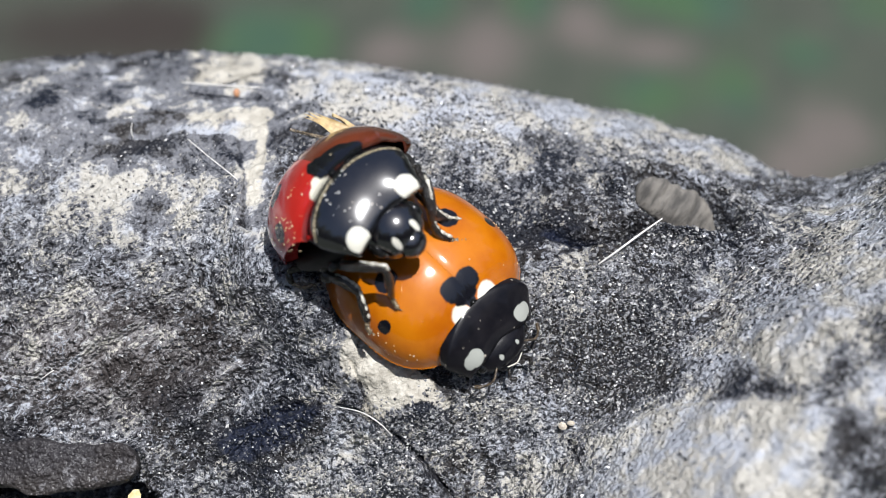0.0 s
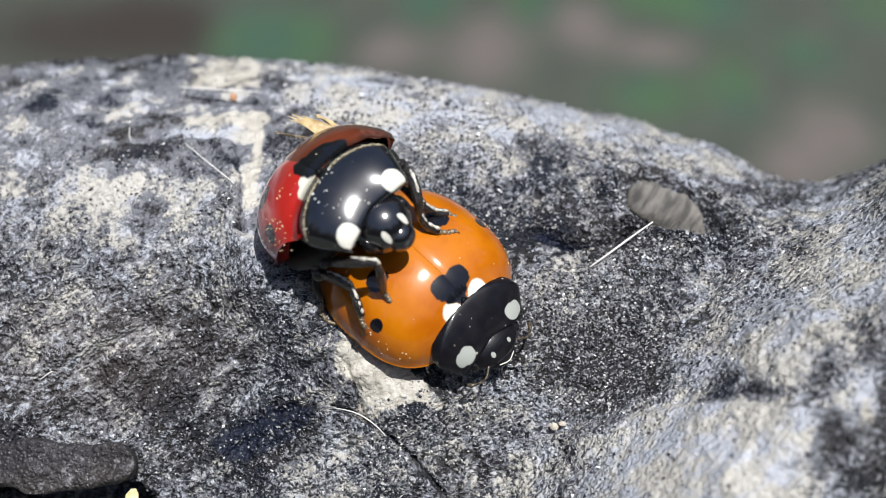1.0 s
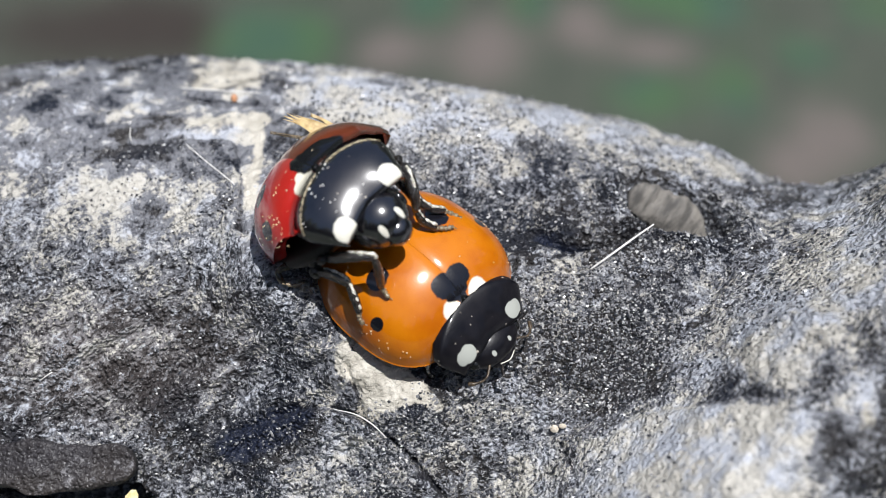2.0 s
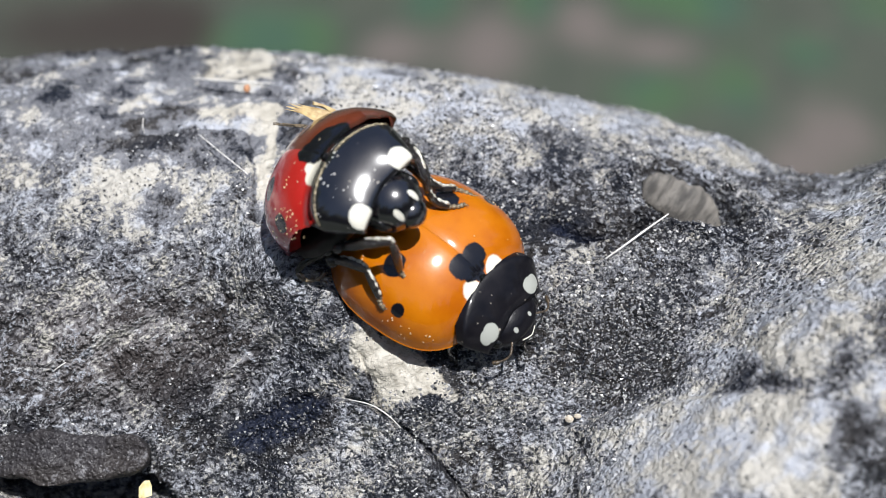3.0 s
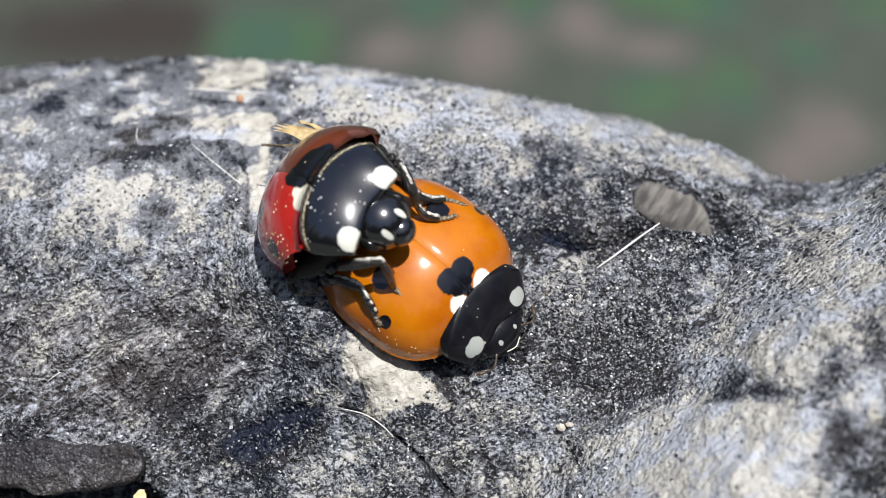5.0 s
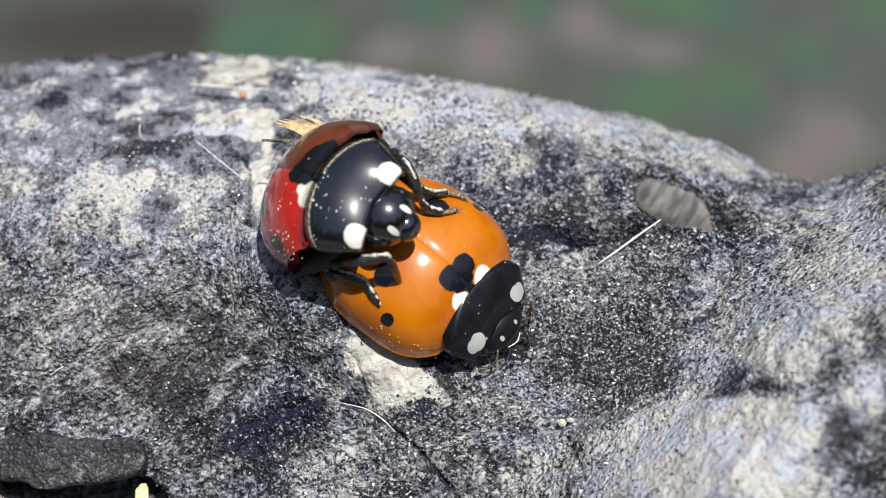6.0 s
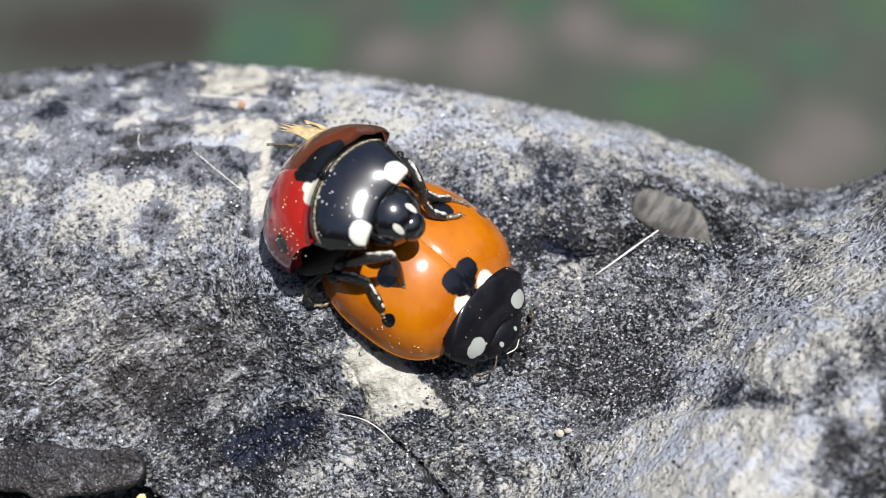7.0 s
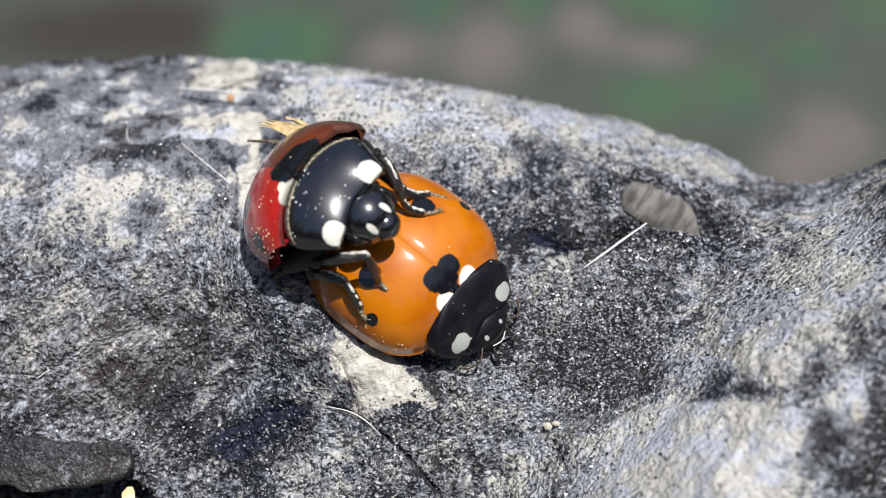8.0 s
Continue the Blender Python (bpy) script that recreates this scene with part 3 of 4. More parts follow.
# ---- ground far below ----
def ground():
    """Soil with patches of moss and grass, a long way below the branch."""
    n = Nodes("ground_soil")
    green, bare, dark_brown = n.attribute("green"), n.attribute("bare"), n.attribute("dark_brown")
    wave = n.math("MULTIPLY", n.math("SUBTRACT", n.noise(30, 4), 0.5), 0.45)
    soil = n.mix(n.ramp(n.noise(20, 5), 0.3, 0.7), (0.040, 0.049, 0.036), (0.060, 0.067, 0.050))
    soil = n.mix(n.ramp(n.math("ADD", bare, wave), 0.1, 1.0), soil, (0.118, 0.099, 0.089))
    soil = n.mix(n.ramp(n.math("ADD", dark_brown, wave), 0.05, 1.15), soil, (0.026, 0.020, 0.016))
    tone = n.mix(n.ramp(n.math("ADD", green, wave), 0.15, 1.0), soil, n.mix(n.ramp(n.noise(60, 3), 0.4, 0.6), (0.034, 0.073, 0.046), (0.042, 0.086, 0.037)))
    n.bump(n.noise(8, 4), 4.0)
    mat = n.set(Base_Color=tone, Roughness=0.9)
    half, count = 60.0, 240
    t = np.linspace(-1, 1, count)
    xs = np.sign(t) * (0.012 * np.abs(t) + 0.988 * np.abs(t) ** 4) * half
    gx, gy = np.meshgrid(xs, xs + 0.9, indexing="ij")
    x, y = gx.ravel(), gy.ravel()
    z = 0.012 * np.sin(9 * x) * np.cos(7 * y)
    ob = mesh_object("ground", np.stack([x, y, z], 1), [f[::-1] for f in grid_faces(count, count)], mat)
    eye = LOG @ Vector((0, 0, REACH * MM))
    for name, rows in (
        ("green", ((430, 55, 70, 70), (540, 60, 70, 70), (760, 5, 60, 45), (940, 20, 45, 40), (1150, 15, 90, 38), (1260, 30, 70, 45), (1150, 180, 90, 45), (1300, 170, 45, 60), (1425, 110, 60, 40), (1540, 20, 60, 50))),
        ("bare", ((690, 85, 65, 42), (860, 95, 80, 70), (1030, 60, 55, 45), (1160, 105, 80, 28), (1400, 300, 65, 45), (1480, 240, 80, 60))),
        ("dark_brown", ((90, 50, 150, 70), (250, 20, 80, 70), (340, 40, 50, 60))),
    ):
        value = np.zeros(len(x))
        for a, b, ra, rb in rows:
            # the patch lies where the sight line through its chart place meets the ground
            way = LOG.to_3x3() @ Vector((*chart(a, b), -REACH))
            p, far = eye - way * (eye.z / way.z), -eye.z / way.z
            wide, deep = ra / 57 * far, rb / 57 * far / max(0.25, -way.normalized().z)
            value += np.exp(-((x - p.x) / wide) ** 2 - ((y - p.y) / deep) ** 2)
        ob.data.attributes.new(name, "FLOAT", "POINT").data.foreach_set("value", value)
    return tagged(ob, "bare brown soil with patches of moss and grass", "ground", kind="structure")


GROUND = ground()


def dark_ring():
    """An unseen dark ring added a good way off to darken reflections and low sky light, all round but for the side that
    the branch is seen against.
    """
    n = Nodes("unseen_ring_green")
    mat = n.set(Base_Color=n.mix(n.ramp(n.noise(420, 5), 0.35, 0.65), (0.018, 0.026, 0.013), (0.050, 0.068, 0.032)), Roughness=0.9)
    verts, count = [], 160
    rng = np.random.default_rng(11)
    for i in range(count):
        a = radians(-265 + 350 * i / (count - 1))
        tall = 8.6 + 1.6 * math.sin(i * 0.9) + 1.2 * math.sin(i * 0.37 + 1) + rng.uniform(-0.5, 0.5)
        for r, z in ((15.0, -0.2), (14.4 + rng.uniform(0, 0.6), tall * 0.55), (15.4, tall), (16.6, tall * 0.9), (17.0, -0.2)):
            verts.append((r * math.cos(a), r * math.sin(a), z))
    ob = mesh_object("backdrop", verts, [f[::-1] for f in grid_faces(count, 5)], mat)
    return tagged(ob, "dark ring added out of view to darken reflections", "woods", kind="structure")


dark_ring()


# ---- the ladybirds ----
# In a beetle's frame x is its right, y its front and z its back's up; millimetres.
def arch(v, p):
    return max(1 - abs(v) ** p, 0.0) ** (1 / p)


class Shape:
    """A ladybird's shell: a dome cut off in front along a curved seam, where the neck shield carries it on down to the head."""

    def __init__(self, size, wide, front, high, seam, curve, neck_wide, neck_long, neck_low, edge_back, edge_front, slope, round_off, notch, bend, flare):
        self.size, self.wide, self.front, self.high, self.seam, self.curve = size, wide, front, high, seam, curve
        self.neck_wide, self.neck_long, self.neck_low, self.edge_back, self.edge_front = neck_wide, neck_long, neck_low, edge_back, edge_front
        self.slope, self.round_off, self.notch, self.rear, self.flare = slope, round_off, notch, 2.8, flare
        self.neck_high = self.dome(0, seam)[2] - 0.06
        # head and neck shield are bent down about the seam
        hinge = Vector((0, seam, (self.neck_high + 0.06) * 0.55)) * size * MM
        self.bend = Matrix.Translation(hinge) @ Matrix.Rotation(radians(-bend), 4, "X") @ Matrix.Translation(-hinge)

    def half_width(self, y):
        return self.wide * (arch(y / self.front, 2.9) if y > 0 else arch(y / self.rear, 2.4))

    def dome(self, x, y):
        """The point of the dome above (x, y), before scaling."""
        w = max(self.half_width(y), 1e-6)
        return x, y, self.high * arch(y / (self.front if y > 0 else self.rear), 2.1) * arch(min(abs(x) / w, 1.0), 2.15)

    def neck(self, s, f):
        """The point of the neck shield at s (-1..1 across) and f (0 at the seam, 1 in front), before scaling."""
        g = max(f, 0.0)
        x = s * self.neck_wide * (1 - 0.22 * g ** 1.6) * (1 + self.flare * (1 - g) ** 2)
        back = self.seam + self.curve * x * x - 0.03
        ahead = self.seam + self.neck_long - self.notch * math.exp(-(x / 0.7) ** 2) - 0.12 * abs(s) ** 3
        top = self.neck_high - (self.neck_high - self.neck_low) * g ** self.slope
        low = self.edge_back + (self.edge_front - self.edge_back) * f
        return x, back + (ahead - back) * f, low + (top - low) * arch(s, self.round_off)

    def on_dome(self, x, y, rx, ry, rz=0.5):
        """A mark on a wing case, as an ellipsoid in mm."""
        return tuple(v * self.size for v in (*self.dome(x, y), rx, ry, rz))

    def on_neck(self, s, f, rx, ry, rz=0.45):
        return tuple(v * self.size for v in (*self.neck(s, f), rx, ry, rz))


def wing_case(shape, side, curve, crumple=0.0, lift=0.0):
    """One wing case: a half dome with a flared rim, a turned-in edge below it and a fine groove along the back."""
    rows, cols = 40, 40
    outer, inner = [], []
    for i in range(rows):
        u = 1 - math.cos(math.pi / 2 * i / (rows - 1))
        for j in range(cols):
            a = (math.pi / 2 - lift * step(u, 0.45, 1.0)) * (j / (cols - 1)) ** 0.9
            end = shape.seam
            for _ in range(25):
                end = 0.5 * end + 0.5 * min(shape.seam + curve * (math.sin(a) * shape.half_width(end)) ** 2, shape.front * 0.97)
            y = -shape.rear * 0.999 + (end + shape.rear * 0.999) * u
            x, y, z = shape.dome(math.sin(a) * shape.half_width(y), y)
            rim = max(0.0, (j - cols + 4) / 3)
            groove = 0.035 * math.exp(-(x / 0.05) ** 2)
            lip = 0.03 * max(0.0, 1 - (rows - 1 - i) / 2.0) if i > rows - 4 else 0.0
            flare = 1 + 0.014 * rim
            fold = crumple * step(i, rows - 12, rows - 1) * step(j, 8, cols - 1)
            y, z = y + fold * math.sin(j * 0.9), z + fold * math.sin(j * 0.55 + 1)
            outer.append((side * max(x * flare, 0.003), y * flare, z - groove - 0.03 * rim - lip))
            tuck = 0.985 - 0.13 * rim
            inner.append((side * max(x * tuck, 0.003), y * (0.985 - 0.02 * rim), z * 0.985 - 0.03 - 0.15 * rim))
    n = rows * cols
    top = grid_faces(rows, cols)
    low = [tuple(v + n for v in f)[::-1] for f in top]
    edge = [(i * cols + cols - 1, i * cols + cols - 1 + n, (i + 1) * cols + cols - 1 + n, (i + 1) * cols + cols - 1)[::-1] for i in range(rows - 1)]
    k = (rows - 1) * cols
    edge += [(k + j, k + j + 1, k + j + 1 + n, k + j + n)[::-1] for j in range(cols - 1)]
    faces = top + low + edge
    verts = [tuple(c * shape.size for c in v) for v in outer + inner]
    return verts, faces if side < 0 else [f[::-1] for f in faces]


def neck_shield(shape):
    """The pronotum: an arched plate with rounded edges, hollowed in front where the head sits."""
    rows, cols = 22, 41
    outer, inner = [], []
    for i in range(rows):
        f = -0.42 + 1.42 * i / (rows - 1)
        for j in range(cols):
            s = math.sin(math.pi * (j / (cols - 1) - 0.5))
            x, y, z = shape.neck(s, f)
            rim = max(0.0, 1 - (rows - 1 - i) / 3) ** 2
            sunk = max(0.0, -f) * 0.45
            outer.append((x, y, z - 0.05 * rim - sunk))
            inner.append((x * 0.90, y - 0.05 * f, z - 0.16 - 0.05 * abs(s)))
    n = rows * cols
    top = grid_faces(rows, cols)
    low = [tuple(v + n for v in f)[::-1] for f in top]
    edge = []
    for i in range(rows - 1):
        a, b = i * cols, (i + 1) * cols
        edge += [(a, b, b + n, a + n), (a + cols - 1, a + cols - 1 + n, b + cols - 1 + n, b + cols - 1)]
    for j in range(cols - 1):
        k = (rows - 1) * cols + j
        edge += [(j, j + n, j + 1 + n, j + 1), (k, k + 1, k + 1 + n, k + n)]
    return [tuple(c * shape.size for c in v) for v in outer + inner], [f[::-1] for f in top + low + edge]


def leg(points, parent, k=1.0, label="", knee=3, glinting=True, edge=(0, 0, 1)):
    """A leg of three pieces, bent at the given points: thigh to the knee, shin, then jointed foot."""
    b = len(points) - 3
    thigh = smooth_line(points[: knee + 1], 6)
    shin = smooth_line(points[knee: b + 1], 6)
    foot = smooth_line(points[b:], 6)
    swell = lambda line, r0, r1, r2: [r0 + (r1 - r0) * math.sin(math.pi * i / (len(line) - 1)) + (r2 - r0) * i / (len(line) - 1) for i in range(len(line))]
    hip = lump(*points[0], 0.22 * k, 0.19 * k, 0.22 * k)
    ob = part("leg", joined(tube(thigh, swell(thigh, 0.11 * k, 0.17 * k, 0.10 * k)), hip), LIMB, parent, label)
    part("shin", tube(shin, swell(shin, 0.09 * k, 0.125 * k, 0.10 * k)), LIMB, ob)
    if glinting:
        # an added pale strip paints the glint that edges the leg
        for line, r in ((thigh[3:], 0.14 * k), (shin, 0.105 * k)):
            rim = [Vector(q) + Vector(edge).normalized() * r for q in line]
            part("bristle_edge", tube(rim, [0.052 * k + 0.014 * k * math.sin(i * 1.9) for i in range(len(rim))], 6), EDGE_GLINT, ob, "pale strip in place of the glint along the leg")
    beads = [0.068 * k + 0.022 * k * math.sin(i * 2.1) for i in range(len(foot))]
    end, back = Vector(foot[-1]), Vector(foot[-1]) - Vector(foot[-3])
    side = back.cross(Vector((0.2, 0.3, 1))).normalized() * 0.06
    claws = [tube(smooth_line([end, end + back * 0.5 + s * side * 0.8, end + back * 0.7 + s * side * 1.6 - Vector((0, 0, 0.05))], 4),
                  [0.022 * k - 0.0014 * i for i in range(9)], 6) for s in (-1, 1)]
    part("foot", joined(tube(foot, beads), *claws), CLAW, ob, "brown jointed foot with two claws")
    return ob


def wing_tip(points, width, spread):
    """A stiff folded wing end: a thin pleated sheet that narrows to a torn edge."""
    line = smooth_line(points, 6)
    across = Vector(spread).normalized()
    verts, cols = [], 9
    for i, p in enumerate(line):
        f = i / (len(line) - 1)
        for j in range(cols):
            s = j / (cols - 1) - 0.5
            pleat = 0.045 * (1 if j % 2 else -1)
            w = width * (1 - 0.30 * f) * (1 + 0.2 * math.sin(5 * f + j))
            d = (line[-1] - line[0]).normalized()
            verts.append(tuple(p + across * (s * w) + d.cross(across) * pleat + d * (width * 0.45 * math.cos(j * 2.2) * f)))
    n = len(verts)
    low = [tuple(Vector(v) - (line[-1] - line[0]).normalized().cross(across) * 0.02) for v in verts]
    top = grid_faces(len(line), cols)
    faces = top + [tuple(v + n for v in f)[::-1] for f in top]
    for j in range(cols - 1):
        faces += [(j, j + 1, j + 1 + n, j + n), (n - cols + j, 2 * n - cols + j, 2 * n - cols + j + 1, n - cols + j + 1)]
    for i in range(len(line) - 1):
        a, b = i * cols, (i + 1) * cols
        faces += [(a, a + n, b + n, b), (a + cols - 1, b + cols - 1, b + cols - 1 + n, a + cols - 1 + n)]
    return verts + low, faces


def ladybird(name, label, shape, shells, shield, head_mid, head_size, pale, edges=None, palps=True):
    """A seven-spot ladybird without legs."""
    body = tagged(new(name), label, "ladybird", "mating ladybirds")
    k = shape.size
    part("abdomen", joined(lump(0, -0.25 * k, -0.30 * k, 2.42 * k, 2.5 * k, 0.62 * k, 14, 28), lump(0, 1.1 * k, -0.25 * k, 1.5 * k, 1.0 * k, 0.65 * k)), BELLY, body, "black segmented underside")
    for side, mat, text in ((1, *shells[0]), (-1, *shells[1])):
        part("wing_case", wing_case(shape, side, *(edges or {}).get(side, (shape.curve,))), mat, body, text)
    x, y, z = shape.dome(0, shape.seam)
    part("scutellum", ([(0.0, (y - 0.16) * k, (z + 0.05) * k), (0.15 * k, (y + 0.03) * k, z * k), (-0.15 * k, (y + 0.03) * k, z * k), (0, y * k, (z - 0.2) * k)],
                       [(0, 2, 1), (0, 1, 3), (1, 2, 3), (2, 0, 3)]), EYE, body, "small black triangle between the wing cases")
    neck = part("pronotum", neck_shield(shape), shield, body, "arched black neck shield with two pale corner patches")
    hx, hy, hz = (v * k for v in head_mid)
    w, d, h = (v * k for v in head_size)
    head = part("head", joined(lump(hx, hy, hz, w, d, h, 18, 30), lump(hx, hy + d * 0.75, hz - h * 0.35, w * 0.5, d * 0.4, h * 0.5)), shield, body,
                "small black head with two pale spots")
    trunk = part("thorax", lump(0, (shape.seam + 0.35) * k, -0.05 * k, 1.15 * k, 0.95 * k, 0.55 * k, 12, 22), BELLY, body)
    for ob in (neck, head, trunk):
        ob.matrix_local = shape.bend
    for s in (-1, 1):
        part("eye", lump(hx + s * w * 0.84, hy + d * 0.25, hz + h * 0.05, w * 0.19, d * 0.34, h * 0.36), EYE, head, "glossy black eye")
        if not palps:
            continue
        feeler = smooth_line([(hx + s * w * q[0], hy + d * q[1], hz + h * q[2]) for q in ((0.55, 0.75, 0.1), (0.88, 1.0, -0.1), (1.16, 0.86, -0.3), (1.34, 0.6, -0.4))], 6)
        part("antenna", tube(feeler, [0.035 + (0.03 if i > len(feeler) - 6 else 0.0) for i in range(len(feeler))], 8), FEELER, head, "short brown clubbed antenna")
        palp = smooth_line([(hx + s * w * q[0], hy + d * q[1], hz + h * q[2]) for q in ((0.25, 1.05, -0.4), (0.42, 1.35, -0.55), (0.30, 1.55, -0.6))], 5)
        part("palp", tube(palp, [0.04 + 0.003 * i for i in range(len(palp))], 8), LIMB, head)
    if palps:
        lip = smooth_line([(hx - w * 0.30, hy + d * 1.02, hz - h * 0.12), (hx, hy + d * 1.16, hz - h * 0.12), (hx + w * 0.30, hy + d * 1.02, hz - h * 0.12)], 6)
        part("labrum", tube(lip, [0.018] * len(lip), 8), pale, head, "narrow pale edge of the mouth")
    return body


def collar(beetle, shape, low, high, radius, material, label):
    """The uneven fringe where the neck shield meets the wing cases; low and high are its ends across the shield."""
    line = []
    for i in range(60):
        s = low + (high - low) * i / 59
        x, y, z = shape.neck(s, 0.03)
        line.append(Vector((x, y, z + 0.01 + 0.03 * math.sin(i * 1.7) * math.sin(i * 0.9))) * shape.size)
    ob = part("collar", tube(line, [radius * (0.75 + 0.5 * math.sin(i * 2.3) * math.sin(i * 0.61)) for i in range(60)], 7), material, beetle, label)
    ob.matrix_local = shape.bend


PALE = plain_material("pale_lip", (0.55, 0.52, 0.45), (0.72, 0.68, 0.58), 0.2, 0.4, 0.01)
GOLD = plain_material("golden_fringe", (0.10, 0.075, 0.04), (0.62, 0.52, 0.33), 0.10, 0.3, 0.02, coat=0.5)
F_SHAPE = Shape(1.0, 2.651, 2.467, 1.965, 1.949, 0.209, 1.677, 1.321, 0.405, 0.319, -0.16, 1.35, 2.3, 0.18, 0.0, 0.04)
M_SHAPE = Shape(0.966, 2.567, 2.581, 1.966, 1.62, 0.161, 1.752, 1.692, 0.543, 0.608, 0.212, 2.034, 2.211, 0.18, 19.5, 0.05)
F_SPOTS = [F_SHAPE.on_dome(*s) for s in ((-0.30, 1.44, 0.33, 0.31), (0.30, 1.36, 0.38, 0.33), (0.02, 1.62, 0.42, 0.30), (0.02, 1.84, 0.18, 0.22),
                                         (1.38, -0.20, 0.36, 0.34), (-1.25, -0.28, 0.36, 0.34), (2.25, 0.56, 0.22, 0.20, 0.24), (-2.30, 0.50, 0.22, 0.20, 0.24))]
F_WHITE = [F_SHAPE.on_dome(*s) for s in ((0.50, 2.02, 0.31, 0.33), (-0.54, 2.02, 0.36, 0.31))]
M_SPOTS = [M_SHAPE.on_dome(*s) for s in ((-0.28, 1.20, 0.68, 0.46, 0.8), (-0.80, 1.40, 0.50, 0.30, 0.6), (0.04, 0.95, 0.36, 0.42), (2.15, 0.45, 0.30, 0.36, 0.36), (1.3, -0.5, 0.36, 0.34))]
M_WHITE = [M_SHAPE.on_dome(*s) for s in ((0.42, 1.50, 0.30, 0.28), (0.66, 1.58, 0.28, 0.20),)]
F_SHELL = shell_material("orange_wing_case", (0.53, 0.158, 0.0015), (0.41, 0.098, 0.0015), F_SPOTS, F_WHITE, 0.60, 1.62)
M_SHELL = shell_material("red_wing_case", (0.50, 0.022, 0.016), (0.42, 0.012, 0.012), M_SPOTS, M_WHITE, 0.50, 1.75)
# brown copy of the red case, with its shade and dark reflections painted in
M_DARKENED = shell_material("darkened_wing_case", (0.165, 0.034, 0.013), (0.050, 0.011, 0.007), M_SPOTS, [], 0.60, 1.6)
F_MARKS = [F_SHAPE.on_neck(s, 0.78, 0.27, 0.22) for s in (0.68, -0.68)] + [F_SHAPE.on_neck(s, 0.74, 0.20, 0.17) for s in (0.79, -0.79)] + [(s * 0.342, 3.45, 0.34, 0.10, 0.11, 0.25) for s in (1, -1)]
M_MARKS = [M_SHAPE.on_neck(s, 0.93, 0.36, 0.36, 0.4) for s in (0.74, -0.74)] + [(s * 0.344, 3.48, -0.20, 0.10, 0.11, 0.25) for s in (1, -1)]
# front beetle's patches get a greyer colour for facing away from the sun
F_SHIELD = black_shell_material("front_beetle_shield", F_MARKS, (0.38, 0.39, 0.35), coat=0.4)
M_SHIELD = black_shell_material("rear_beetle_shield", M_MARKS, coat=1.0, ior=2.2, gloss=0.14)

FEMALE = ladybird("ladybird", "orange seven-spot ladybird standing on the grey branch", F_SHAPE,
                  ((F_SHELL, "glossy orange wing case with black spots"), (F_SHELL, "glossy orange wing case with black spots")), F_SHIELD,
                  (0, 2.90, -0.18), (1.02, 0.74, 0.58), PALE)
for spots in (((1.1, 1.6, -0.5), (1.4, 1.8, -0.75), (1.68, 2.0, -1.0), (1.62, 2.2, -1.3), (1.48, 2.4, -1.5), (1.38, 2.55, -1.6), (1.2, 2.7, -1.65)),
              ((1.4, 0.3, -0.5), (1.9, 0.35, -0.65), (2.25, 0.4, -0.8), (2.35, 0.55, -1.1), (2.35, 0.7, -1.25), (2.35, 0.8, -1.35), (2.35, 0.9, -1.4)),
              ((1.3, -0.9, -0.5), (1.8, -1.2, -0.7), (2.15, -1.35, -0.8), (2.3, -1.3, -1.0), (2.4, -1.2, -1.15), (2.42, -1.1, -1.2), (2.4, -1.0, -1.3))):
    for side in (1, -1):
        leg([(side * x, y, z) for x, y, z in spots], FEMALE, 0.82, "glossy black leg folded under the body", 2)

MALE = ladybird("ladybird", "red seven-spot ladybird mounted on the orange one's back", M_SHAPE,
                ((M_SHELL, "glossy red wing case dusted with pollen"), (M_DARKENED, "dark brown shaded wing case")), M_SHIELD,
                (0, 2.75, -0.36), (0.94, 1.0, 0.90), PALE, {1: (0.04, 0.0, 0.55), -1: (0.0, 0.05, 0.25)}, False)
TOWARDS = (-0.51, 0.69, 0.52)
GRIP = "glossy black leg gripping the orange shell"
for spots in ([(1.69, 0.72, -0.55), (1.56, 1.85, -0.57), (1.34, 2.61, -0.7), (1.04, 2.83, -1.09), (1.16, 2.6, -1.49), (1.36, 2.09, -2.08), (1.41, 2.06, -2.27), (1.45, 2.04, -2.46)], [(1.99, 0.55, -0.8), (1.9, 1.19, -0.96), (1.84, 1.54, -1.26), (1.85, 1.57, -1.46), (2.05, 1.64, -1.83), (2.25, 1.65, -2.2), (2.37, 1.62, -2.33), (2.43, 1.62, -2.52)], [(-1.7, 1.33, -0.51), (-1.67, 1.82, -0.63), (-1.3, 2.06, -1.1), (-1.01, 1.88, -1.58), (-0.95, 1.79, -1.96), (-1.06, 1.84, -2.37), (-1.23, 1.83, -2.61), (-1.42, 1.83, -2.77)], [(-1.5, 0.92, -0.66), (-1.42, 1.42, -1.1), (-1.35, 1.52, -1.62), (-1.48, 1.34, -2.05), (-1.75, 1.29, -2.45), (-1.87, 1.29, -2.81), (-1.92, 1.32, -3.09)]):
    leg(spots, MALE, 1.06, GRIP, 3, edge=TOWARDS)
for place in [(1.62, 0.85, -0.31), (1.46, 1.34, -0.35), (1.77, 1.32, -0.45), (1.89, 0.75, -0.45), (-1.81, 1.48, -0.29), (-1.71, 1.66, -0.5), (-1.65, 1.37, -0.36)]:
    part("coxa", lump(*place, 0.19, 0.22, 0.15), LIMB, MALE)
KICKING = leg([(1.81, 0.1, -0.71), (2.28, -0.31, -0.42), (2.68, -0.59, -0.4), (2.74, -0.59, -0.57), (2.78, -0.59, -0.74), (2.58, -0.49, -1.03), (2.31, -0.44, -1.13)], MALE, 0.82,
              "glossy black hind leg kicking free in the air", 2, False)
